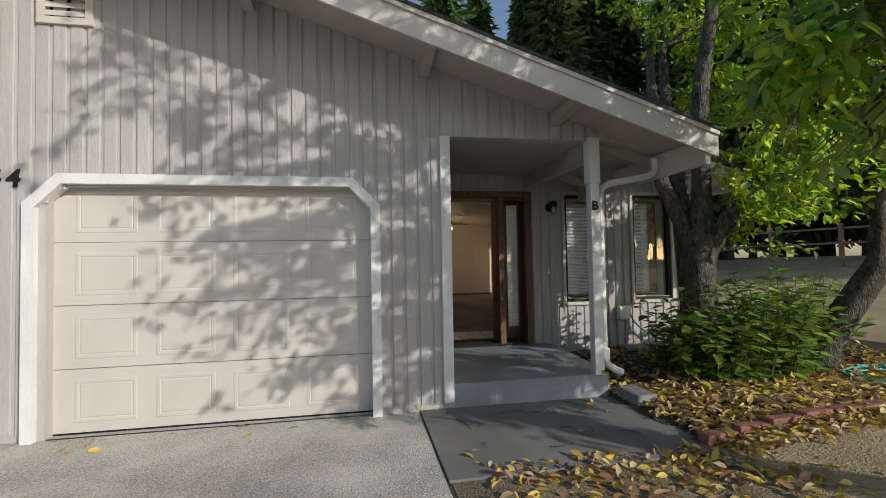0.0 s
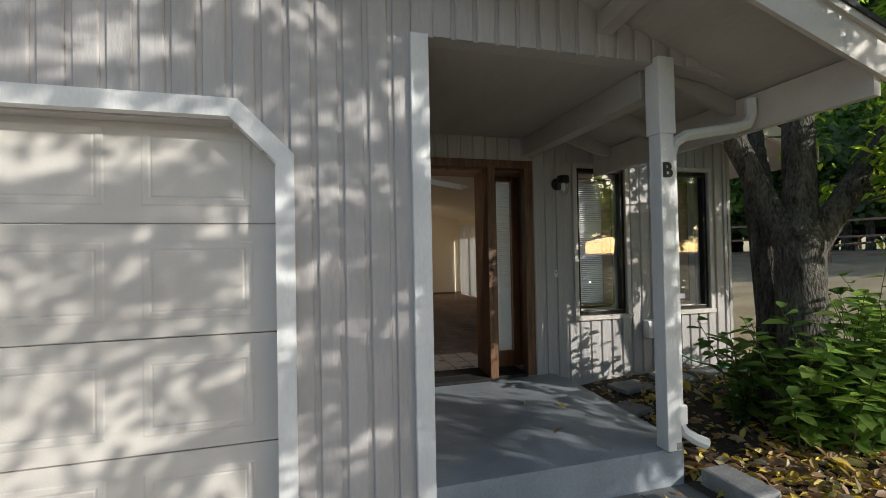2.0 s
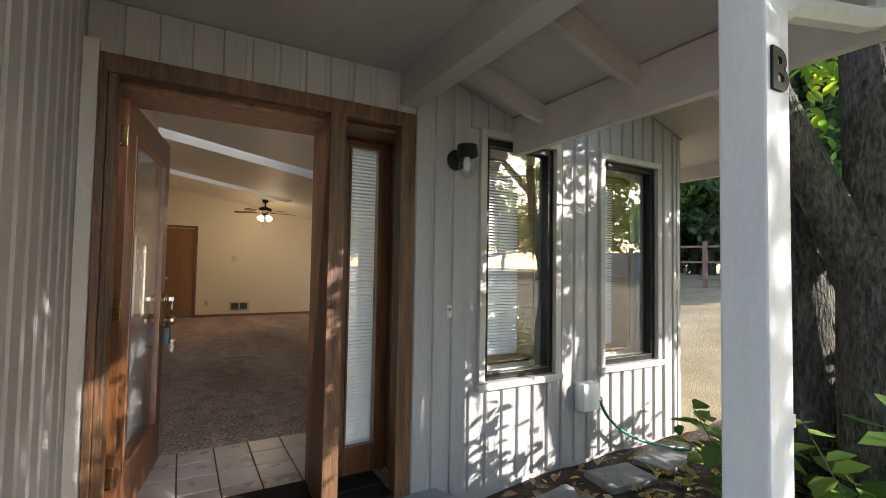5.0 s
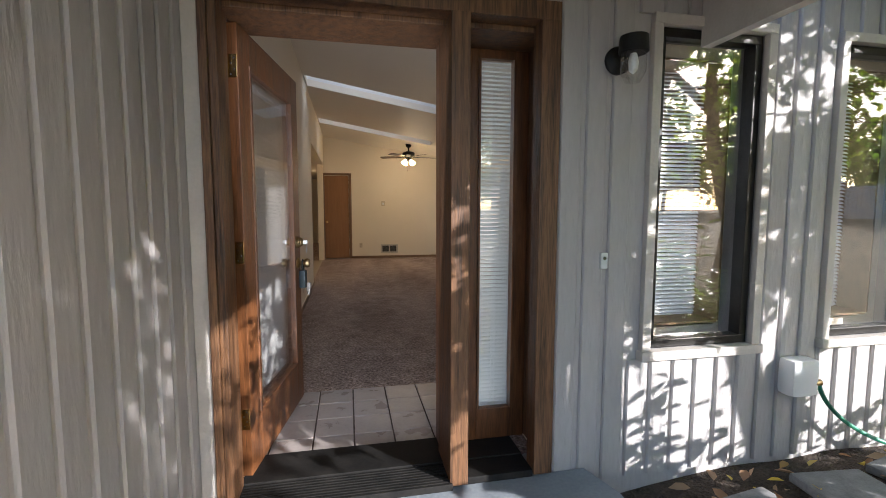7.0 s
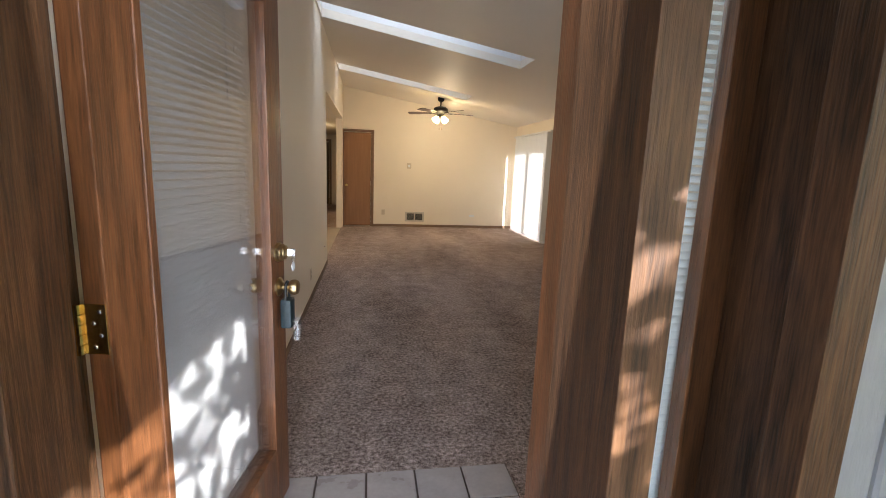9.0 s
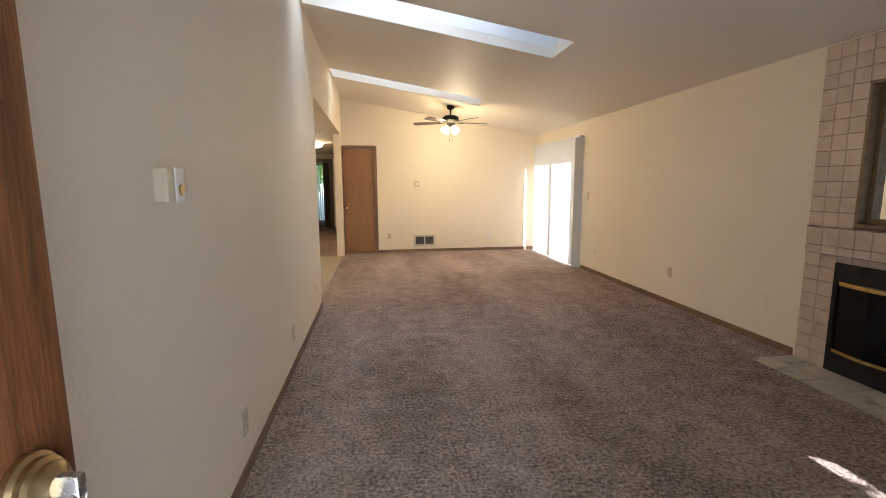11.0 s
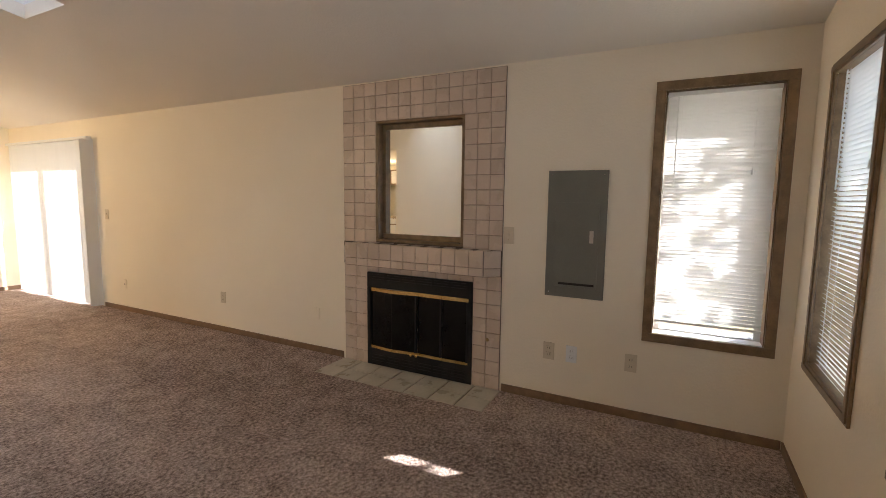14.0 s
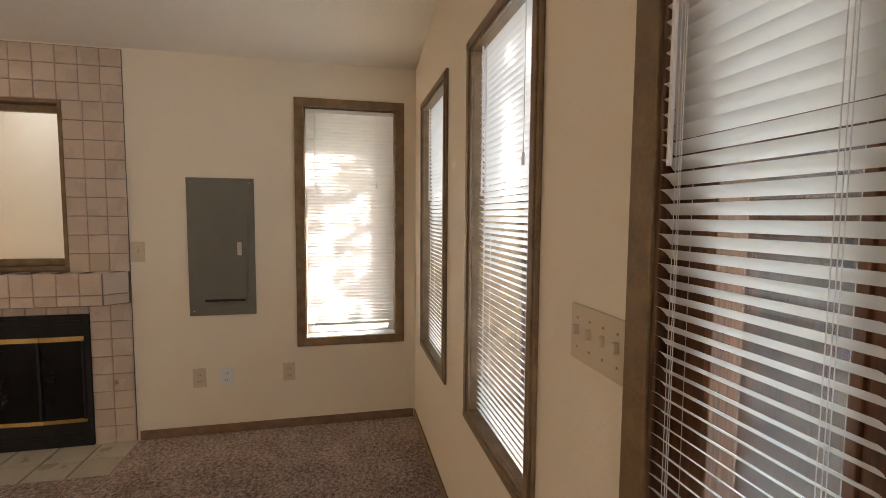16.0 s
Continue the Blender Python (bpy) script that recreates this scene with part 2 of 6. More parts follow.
M_DIFFUSER = sheer("milky_acrylic", [(0.8, 0.82, 0.84), (0.82, 0.84, 0.86)], 0.6, 0.3)
M_VANE = sheer("white_vertical_vane", [(0.8, 0.8, 0.79), (0.82, 0.82, 0.81)], 0.2, 0.6)
M_GLASS = glass("window_glass")
M_JAR = glass("lamp_jar_glass", (0.95, 0.95, 0.95), 0.05)
M_DARKGLASS = surf("smoked_fire_glass", (0.006, 0.006, 0.006), (0.012, 0.012, 0.011), 0.14, 4, 60, 0.0, spec=0.25)
M_BULB = glow("fan_lamp_shade", (1.0, 0.72, 0.3), 5.0)
M_DOME = glow("ceiling_dome_glass", (1.0, 0.78, 0.45), 3.0)
M_FANWOOD = surf("dark_fan_blade", (0.045, 0.022, 0.014), (0.1, 0.05, 0.03), 0.35, 6, 40, 0.03, (6, 6, 6))
M_FENCE = surf("fence_wood", (0.22, 0.13, 0.09), (0.34, 0.21, 0.15), 0.8, 4, 40, 0.2)
M_FARWHITE = surf("white_vinyl_fence", (0.5, 0.5, 0.5), (0.6, 0.6, 0.6), 0.6, 2, 30, 0.05)
m, n, l = nodes_of("mirror_silver")
M_MIRROR = m
n["Principled BSDF"].inputs["Metallic"].default_value = 1.0
n["Principled BSDF"].inputs["Roughness"].default_value = 0.015
n["Principled BSDF"].inputs["Base Color"].default_value = (0.9, 0.92, 0.91, 1)


# ---- mesh helpers ----
def box(bm, x0, x1, y0, y1, z0, z1, bev=0.0):
    vs = [bm.verts.new((x, y, z)) for x in (x0, x1) for y in (y0, y1) for z in (z0, z1)]
    fs = []
    for q in ((0, 1, 3, 2), (4, 6, 7, 5), (0, 4, 5, 1), (2, 3, 7, 6), (0, 2, 6, 4), (1, 5, 7, 3)):
        fs.append(bm.faces.new([vs[i] for i in q]))
    if bev:
        es = list({e for f in fs for e in f.edges})
        bmesh.ops.bevel(bm, geom=es, offset=bev, segments=2, affect="EDGES", profile=0.6)
    return bm


def boxes(*specs, bev=0.0):
    bm = bmesh.new()
    for s in specs:
        box(bm, *s, bev=bev)
    return bm


def turned(profile, seg=20, axis="Z", at=(0, 0, 0)):
    """A solid of revolution from (radius, height) pairs."""
    bm = bmesh.new()
    rings = []
    for r, h in profile:
        ring = []
        for i in range(seg):
            a = 2 * math.pi * i / seg
            p = {"Z": (r * math.cos(a), r * math.sin(a), h), "Y": (r * math.cos(a), h, r * math.sin(a)), "X": (h, r * math.cos(a), r * math.sin(a))}[axis]
            ring.append(bm.verts.new(Vector(p) + Vector(at)))
        rings.append(ring)
    for a, b in zip(rings, rings[1:]):
        for i in range(seg):
            bm.faces.new((a[i], a[(i + 1) % seg], b[(i + 1) % seg], b[i]))
    bm.faces.new(rings[0][::-1])
    bm.faces.new(rings[-1])
    bmesh.ops.recalc_face_normals(bm, faces=bm.faces)
    return bm


def tube(bm, pts, radii, seg=8):
    """A tapering tube along points."""
    pts = [Vector(p) for p in pts]
    rings = []
    side = None
    for i, p in enumerate(pts):
        d = (pts[min(i + 1, len(pts) - 1)] - pts[max(i - 1, 0)]).normalized()
        if side is None:
            side = d.orthogonal().normalized()
        side = (side - d * side.dot(d)).normalized()
        up = d.cross(side)
        r = radii[i] if hasattr(radii, "__len__") else radii
        rings.append([bm.verts.new(p + (side * math.cos(2 * math.pi * k / seg) + up * math.sin(2 * math.pi * k / seg)) * r) for k in range(seg)])
    for a, b in zip(rings, rings[1:]):
        for k in range(seg):
            bm.faces.new((a[k], a[(k + 1) % seg], b[(k + 1) % seg], b[k]))
    bm.faces.new(rings[0][::-1])
    bm.faces.new(rings[-1])
    return bm


def prism(bm, outline, lo, hi, axis="Y"):
    """A flat outline pulled along an axis; outline holds the other two coordinates."""
    def p(u, v, w):
        return {"Y": (u, w, v), "X": (w, u, v), "Z": (u, v, w)}[axis]
    a = [bm.verts.new(p(u, v, lo)) for u, v in outline]
    b = [bm.verts.new(p(u, v, hi)) for u, v in outline]
    bm.faces.new(a); bm.faces.new(b[::-1])
    for i in range(len(a)):
        j = (i + 1) % len(a)
        bm.faces.new((a[i], b[i], b[j], a[j]))
    bmesh.ops.recalc_face_normals(bm, faces=bm.faces)
    return bm


def smooth(me, deg=35):
    for p in me.polygons:
        p.use_smooth = True
    me.set_sharp_from_angle(angle=radians(deg))


def part(name, bm, material, parent=None, label="", soft=False):
    me = bpy.data.meshes.new(name)
    bm.to_mesh(me)
    bm.free()
    me.materials.append(material)
    if soft:
        smooth(me)
    ob = new(name, me)
    if parent is not None:
        ob.parent = parent
    if label:
        ob["label"] = label
    return ob


def thing(name, at, label, category, group="", rz=0.0, kind=""):
    ob = new(name)
    ob.empty_display_size = 0.1
    ob.matrix_world = pose(*at, 0, 0, rz)
    return tagged(ob, label, category, group, kind)


def structure(name, bm, material, label, category="wall", soft=False):
    return tagged(part(name, bm, material, soft=soft), label, category, "", "structure")


def cells(u0, u1, v0, v1, holes):
    """Rectangles that fill u0..u1, v0..v1 but for the holes (u0, u1, v0, v1)."""
    us = sorted({u0, u1, *[h[0] for h in holes], *[h[1] for h in holes]})
    us = [u for u in us if u0 <= u <= u1]
    for a, b in zip(us, us[1:]):
        m = (a + b) / 2
        cut = sorted((h[2], h[3]) for h in holes if h[0] < m < h[1])
        v = v0
        for c, d in cut:
            if c > v:
                yield a, b, v, min(c, v1)
            v = max(v, d)
        if v < v1:
            yield a, b, v, v1

# ---- large structure ----
FAC, DW, DWI, RW, LW, FAR, FLOOR, GRD = 4.256, 6.075, 6.42, 4.77, 0.91, 15.62, 0.44, 0.18


def roof_z(x):
    """Underside of the garage gable's roof."""
    return 3.80 - 0.325 * (abs(x + 2.95) - 2.584)


def wing_z(x):
    """Underside of the living room wing's roof."""
    return 2.64 + 0.31 * (5.3 - x)


def ceil_z(x):
    return 3.41 - 0.170 * (x - 0.91)


def sloped(bm, x0, x1, y0, y1, fz, lo, hi):
    vs = [bm.verts.new((x, y, fz(x) + h)) for x in (x0, x1) for y in (y0, y1) for h in (lo, hi)]
    for q in ((0, 1, 3, 2), (4, 6, 7, 5), (0, 4, 5, 1), (2, 3, 7, 6), (0, 2, 6, 4), (1, 5, 7, 3)):
        bm.faces.new([vs[i] for i in q])


def wall_x(name, y0, y1, x0, x1, z0, z1, holes, material, label):
    bm = bmesh.new()
    for a, b, c, d in cells(x0, x1, z0, z1, holes):
        box(bm, a, b, y0, y1, c, d)
    return structure(name, bm, material, label)


def wall_y(name, x0, x1, y0, y1, z0, z1, holes, material, label):
    bm = bmesh.new()
    for a, b, c, d in cells(y0, y1, z0, z1, holes):
        box(bm, x0, x1, a, b, c, d)
    return structure(name, bm, material, label)


def rolling(x, y):
    return GRD - 0.02 + 0.105 * max(0, min(12, x - 5.5)) + 0.12 * min(1, max(0, (x - 2.3) / 1.2)) - 0.02 * max(0, min(3, -y)) + 0.03 * noise.noise((x * 0.4, y * 0.4, 0)) * (1 if x > 2.5 else 0)


# one sheet of ground out to the horizon, finer round the house
bm = bmesh.new()
gx = [-400, -120, -40, -15] + [-9 + i * 0.5 for i in range(60)] + [25, 32, 45, 70, 120, 400]
gy = [-400, -120, -40, -15] + [-9 + i * 0.5 for i in range(60)] + [25, 32, 45, 70, 120, 400]
grid = [[bm.verts.new((x, y, rolling(x, y))) for y in gy] for x in gx]
for i in range(len(gx) - 1):
    for j in range(len(gy) - 1):
        if -7 < gx[i] < 4.4 and 4.4 < gy[j] < 22:
            continue
        bm.faces.new((grid[i][j], grid[i + 1][j], grid[i + 1][j + 1], grid[i][j + 1]))
ground = structure("ground", bm, M_LAWN, "dry straw-coloured lawn around the house", "ground", True)

bm = bmesh.new()
nx, ny = 34, 24
verts = {}
for i in range(nx + 1):
    for j in range(ny + 1):
        x, y = 2.45 + 4.2 * i / nx, 3.05 + 3.05 * j / ny
        verts[i, j] = bm.verts.new((x, y, rolling(x, y) + 0.025 + 0.03 * noise.noise((x * 2, y * 2, 3))))
for i in range(nx):
    for j in range(ny):
        bm.faces.new((verts[i, j], verts[i + 1, j], verts[i + 1, j + 1], verts[i, j + 1]))
structure("planting_bed", bm, M_SOIL, "dark bark soil bed under the tree beside the porch", "planting bed", True)

# drive, walk and porch slab
drive = structure("driveway", boxes((-7.5, 0.52, -14, 4.30, GRD - 0.2, GRD)), M_CONC, "pale weathered concrete driveway with a joint", "driveway")
walk_slab = structure("walkway", boxes((0.535, 2.52, 2.86, 4.31, GRD - 0.2, GRD + 0.012), bev=0.006), M_WALK, "dark concrete walk before the porch step", "walkway")
structure("front_strip", boxes((0.55, 12, -6, 2.84, GRD - 0.15, GRD + 0.004)), M_STRIP, "dry littered ground beside the drive", "ground")
bm = bmesh.new()
prism(bm, [(0.87, 4.262), (2.44, 4.262), (2.50, 4.32), (2.62, 5.86), (2.56, 6.07), (0.87, 6.07)], GRD - 0.1, 0.415, "Z")
structure("porch_slab", bm, M_SLAB, "blue-grey painted concrete porch slab", "porch floor")
structure("foundation", boxes((0.16, 0.87, 4.27, 4.4, GRD - 0.1, GRD + 0.06)), M_CONC, "raw concrete foundation edge under the siding", "foundation")

# front wall of the garage with its gable
GD = (-2.545, 0.10, GRD, 2.27)
holes = [GD, (-6.0, -3.35, GRD, 2.27)]
bm = bmesh.new()
for a, b, c, d in cells(-7.0, 0.86, GRD - 0.05, 2.5, holes):
    box(bm, a, b, FAC + 0.016, FAC + 0.12, c, d)
prism(bm, [(-7.0, 2.5), (0.86, 2.5), (0.86, 2.785), (2.5, 2.785), (3.0, 2.72), (3.0, roof_z(3.0) + 0.03), (-2.95, roof_z(-2.95) + 0.03), (-7.0, roof_z(-7.0) + 0.03)], FAC + 0.016, FAC + 0.12, "Y")
wall_garage = structure("wall_front", bm, M_SIDING, "taupe painted vertical board siding on the garage gable")
bm = bmesh.new()
for a, b, c, d in cells(4.38, DW + 0.05, GRD, 3.3, []):
    box(bm, 0.74, 0.856, a, b, c, d)
wall_porch = structure("wall_porch_side", bm, M_SIDING, "taupe painted vertical siding beside the front door")

W1 = (2.87, 3.49, 0.975, 2.512)
W2 = (3.93, 4.60, 0.975, 2.512)
DOOR = (0.93, 2.38, 0.415, 2.55)
wall_entry = wall_x("wall_entry", DW + 0.016, 6.29, 0.75, 4.88, 0.2, 3.4, [W1, W2, DOOR], M_SIDING, "taupe painted vertical siding with two narrow windows")
I1 = (2.84, 3.447, 1.025, 2.448)
I2 = (3.85, 4.472, 1.025, 2.462)
IDOOR = (0.985, 2.375, 0.415, 2.50)
wall_x("wall_entry_inside", 6.29, DWI, LW - 0.12, RW, FLOOR - 0.02, 3.6, [I1, I2, IDOOR], M_WALL, "cream painted lightly textured drywall beside the front door")
W3 = (6.552, 7.128, 1.02, 2.482)
SL = (13.42, 15.42, FLOOR, 2.50)
wall_y("wall_right", RW, RW + 0.12, 6.22, FAR + 0.12, FLOOR - 0.3, 3.4, [W3, SL, (8.425, 9.205, 1.485, 2.44)], M_WALL, "cream painted drywall with fireplace and slider")
wall_y("wall_right_outside", RW + 0.12, RW + 0.16, 6.09, FAR + 0.12, 0.2, 3.0, [W3, SL], M_SIDING, "taupe painted outside wall")
wall_y("wall_left", LW - 0.12, LW, DWI, 11.64, FLOOR - 0.02, 3.7, [], M_WALL, "cream painted drywall lit from the skylights")
structure("wall_left_header", boxes((LW - 0.12, LW, 11.64, 15.3, 2.705, 3.7)), M_WALL, "cream drywall header over the kitchen opening")
structure("wall_left_end", boxes((LW - 0.14, LW - 0.02, 15.3, FAR, FLOOR - 0.02, 3.7)), M_WALL, "cream drywall stub beside the closet door")
CD = (0.90, 1.50, FLOOR, 2.49)
wall_x("wall_far", FAR, FAR + 0.12, LW - 0.02, RW + 0.1, FLOOR - 0.02, 3.7, [CD], M_WALL, "cream painted drywall at the end of the living room")
structure("closet_back", boxes((LW - 0.019, 1.9, FAR + 0.5, FAR + 0.6, FLOOR, 2.6)), M_WALL, "plain closet back wall")

# living room ceiling with two skylight wells
SK = [(0.93, 3.28, 10.50, 11.02), (0.93, 3.20, 13.36, 13.84)]
bm = bmesh.new()
for a, b, c, d in cells(LW - 0.02, RW + 0.02, DWI - 0.1, FAR + 0.05, SK):
    sloped(bm, a, b, c, d, ceil_z, 0, 0.09)
structure("ceiling", bm, M_CEIL, "cream painted sloping ceiling with two skylight wells", "ceiling")
for i, (a, b, c, d) in enumerate(SK):
    bm = bmesh.new()
    t = 0.03
    for s in ((a - t, a, c - t, d + t), (b, b + t, c - t, d + t), (a, b, c - t, c), (a, b, d, d + t)):
        box(bm, *s, ceil_z(b) + 0.02, wing_z(a) + 0.2)
    for v in bm.verts:
        v.co.z = max(ceil_z(v.co.x) + 0.091, min(v.co.z, wing_z(v.co.x) + 0.12)) if v.co.z > 3.5 else ceil_z(v.co.x) + 0.091
    structure("skylight_well_%d" % (i + 1), bm, M_SHAFT, "white painted skylight well", "skylight")
    # unseen milky sheet, added to keep direct sun off the well's sides
    bm = bmesh.new()
    sloped(bm, a - 0.05, b + 0.05, c - 0.05, d + 0.05, wing_z, 0.215, 0.23)
    structure("skylight_lens_%d" % (i + 1), bm, M_DIFFUSER, "unseen milky sheet added over the skylight well to diffuse the sun", "skylight")
    area("skylight_daylight", ((a + b) / 2, (c + d) / 2, wing_z((a + b) / 2) + 0.1), ((a + b) / 2, (c + d) / 2, 0), b - a - 0.1, d - c - 0.06, (1.15, 0.6)[i], (0.86, 0.93, 1.0), 120)

# floors
HEARTH = (4.386, RW, 8.10, 9.56)
bm = bmesh.new()
for a, b, c, d in cells(LW - 0.05, RW, 6.25, FAR + 0.06, [HEARTH, (LW - 0.1, 2.116, 6.2, 7.22)]):
    box(bm, a, b, c, d, FLOOR - 0.12, FLOOR)
structure("floor_carpet", bm, M_CARPET, "brown flecked cut-pile carpet", "carpet")
structure("floor_base", boxes((-3.4, RW, 6.1, 21.5, FLOOR - 0.4, FLOOR - 0.125)), M_GROUT, "subfloor slab", "floor")
entry_floor = structure("floor_entry", boxes((LW - 0.06, 2.116, 6.24, 7.22, FLOOR - 0.1, FLOOR - 0.006)), M_GROUT, "mauve-beige ceramic tile entry floor with dark grout", "tile floor")
hearth_base = structure("hearth", boxes((HEARTH[0], RW, HEARTH[2], HEARTH[3], FLOOR - 0.1, FLOOR - 0.008)), M_GROUT, "beige ceramic tile hearth set flush in the carpet", "hearth")

# kitchen and hall beyond the opening
structure("floor_kitchen", boxes((-3.3, LW - 0.05, 10.4, 15.32, FLOOR - 0.11, FLOOR - 0.003)), M_LINO, "beige patterned vinyl kitchen floor", "vinyl floor")
structure("floor_hall", boxes((-3.3, LW - 0.02, 15.32, 24.5, FLOOR - 0.11, FLOOR)), M_CARPET, "brown carpet in the hall", "carpet")
structure("ceiling_kitchen", boxes((-3.3, LW - 0.12, 10.4, 24.5, 2.72, 2.80)), M_CEIL, "flat cream kitchen and hall ceiling", "ceiling")
structure("wall_kitchen_left", boxes((-3.42, -3.3, 10.3, 24.5, FLOOR - 0.1, 2.8)), M_WALL, "cream kitchen wall")
structure("wall_kitchen_near", boxes((-3.3, LW - 0.12, 10.28, 10.4, FLOOR - 0.1, 2.8)), M_WALL, "cream kitchen wall")
structure("wall_kitchen_far", boxes((-3.3, -0.56, 15.32, 15.44, FLOOR - 0.1, 2.72)), M_WALL, "cream wall between kitchen and hall")
structure("wall_hall_left", boxes((-0.68, -0.56, 15.44, 21, FLOOR - 0.1, 2.72)), M_WALL, "cream hall wall")
structure("wall_hall_right", boxes((LW - 0.14, LW - 0.02, FAR + 0.13, 24.5, FLOOR - 0.1, 2.8)), M_WALL, "cream hall wall")
wall_x("wall_hall_end", 21.0, 21.1, -3.3, LW - 0.14, FLOOR - 0.1, 2.72, [(-0.50, 0.14, FLOOR, 2.50)], M_WALL, "cream wall with a brown-cased doorway")
wall_x("wall_back_room", 24.0, 24.12, -3.3, LW, FLOOR - 0.1, 2.8, [(-0.98, -0.26, 0.5, 2.5)], M_WALL, "cream back room wall with a bright window")

# porch ceiling, garage roof, wing roof
structure("ceiling_porch", boxes((0.86, 2.30, FAC + 0.12, DW + 0.01, 2.785, 2.83)), M_SOFFIT, "flat taupe painted porch ceiling", "ceiling")
bm = bmesh.new()
for a, b in ((-9.1, -2.95), (-2.95, 3.2)):
    sloped(bm, a, b, 3.60, 6.35, roof_z, 0.0, 0.03)
structure("roof_deck", bm, M_SOFFIT, "taupe painted board underside of the roof", "roof")
bm = bmesh.new()
for a, b in ((-9.15, -2.95), (-2.95, 3.25)):
    sloped(bm, a, b, 3.545, 6.6, roof_z, 0.085, 0.115)
structure("roof_garage", bm, M_ROOF, "dark asphalt shingle roof", "roof")
bm = bmesh.new()
for a, b in ((-9.1, -2.95), (-2.95, 3.22)):
    sloped(bm, a, b, 3.575, 3.60, roof_z, -0.15, 0.045)
    sloped(bm, a, b, 3.555, 3.60, roof_z, 0.045, 0.085)
structure("fascia_rake", bm, M_TAUPE, "pale painted rake fascia board under the shingles", "fascia")
structure("fascia_eave", boxes((3.10, 3.15, 3.6, 6.07, 2.42, 2.66)), M_TAUPE, "pale painted eave beam along the porch roof", "fascia")
bm = bmesh.new()
wholes = [(a + 0.0, b, c, d) for a, b, c, d in SK]
for a, b, c, d in cells(-3.5, 5.42, 6.12, 24.6, wholes):
    sloped(bm, a, b, c, d, wing_z, 0.12, 0.2)
sloped(bm, 2.95, 5.42, 5.45, 6.12, wing_z, 0.12, 0.2)
structure("roof_wing", bm, M_ROOF, "dark shingle roof over the living room", "roof")
bm = bmesh.new()
sloped(bm, 2.95, 5.40, 5.5, 6.07, wing_z, 0.06, 0.115)
sloped(bm, 4.94, 5.40, 6.07, 16.0, wing_z, 0.06, 0.115)
structure("soffit_wing", bm, M_SOFFIT, "taupe painted boards under the wing's eave", "soffit")
bm = bmesh.new()
sloped(bm, 2.95, 5.42, 5.46, 5.50, wing_z, -0.04, 0.115)
box(bm, 5.40, 5.44, 5.46, 16.0, wing_z(5.42) - 0.06, wing_z(5.42) + 0.12)
structure("fascia_wing", bm, M_TAUPE, "pale painted fascia of the wing roof", "fascia")

# ---- siding boards, windows, doors ----
def boards_x(parent, y, x0, x1, z0, z1f, holes, pitch=0.127, face=0.102, margin=0.03):
    """Vertical boards on a wall that faces -y, left out where their middle lies in a hole."""
    n = int((x1 - x0) / pitch)
    for i in range(n + 1):
        a = x0 + i * pitch + 0.004
        b = min(a + face, x1)
        if b - a < 0.02:
            continue
        m = (a + b) / 2
        cut = sorted((h[2], h[3]) for h in holes if h[0] - margin < m < h[1] + margin)
        segs, v = [], z0
        for c, d in cut:
            if c - v > 0.05:
                segs.append((v, c, c))
            v = max(v, d)
        if z1f(m) - v > 0.05:
            segs.append((v, z1f(a), z1f(b)))
        for lo, ta, tb in segs:
            bm = bmesh.new()
            e = 0.007
            yb, yf = y + 0.018, y + random.uniform(-0.002, 0.002)
            prof = [(a, yb), (a, yf + e), (a + e, yf), (b - e, yf), (b, yf + e), (b, yb)]
            bot = [bm.verts.new((u, w, lo)) for u, w in prof]
            top = [bm.verts.new((u, w, ta + (tb - ta) * (u - a) / (b - a))) for u, w in prof]
            for k in range(6):
                bm.faces.new((bot[k], bot[(k + 1) % 6], top[(k + 1) % 6], top[k]))
            bm.faces.new(bot[::-1]); bm.faces.new(top)
            part("board", bm, M_SIDING, parent)


def clipped(x0, x1):
    """The parts of a garage opening that the siding leaves free, stepped at its clipped corners."""
    return [(x0, x0 + 0.10, GRD, 2.12), (x0 + 0.10, x0 + 0.225, GRD, 2.24), (x0 + 0.225, x1 - 0.225, GRD, 2.36), (x1 - 0.225, x1 - 0.10, GRD, 2.24), (x1 - 0.10, x1, GRD, 2.12)]


boards_x(wall_garage, FAC, -6.95, 0.795, GRD + 0.07, lambda x: roof_z(x) - 0.002, clipped(-2.67, 0.165) + clipped(-6.1, -3.165), margin=0.001)
boards_x(wall_garage, FAC, 0.89, 2.99, 2.785, lambda x: roof_z(x) - 0.002, [])
boards_x(wall_entry, DW, 0.875, 4.86, 0.34, lambda x: 2.78 if x < 2.3 else min(3.3, wing_z(x) + 0.05), [(0.93, 2.38, 0.3, 2.55), (2.845, 3.522, 0.93, 2.557), (3.92, 4.632, 0.93, 2.557)])
for i in range(14):
    a = 4.32 + i * 0.127
    bm = bmesh.new()
    prism(bm, [(a, 0.852), (a, 0.864), (a + 0.007, 0.871), (a + 0.095, 0.871), (a + 0.102, 0.864), (a + 0.102, 0.852)][::1], 0.40, 2.784, "Z")
    for v in bm.verts:
        v.co.x, v.co.y = v.co.y, v.co.x
    bmesh.ops.recalc_face_normals(bm, faces=bm.faces)
    part("board", bm, M_SIDING, wall_porch)


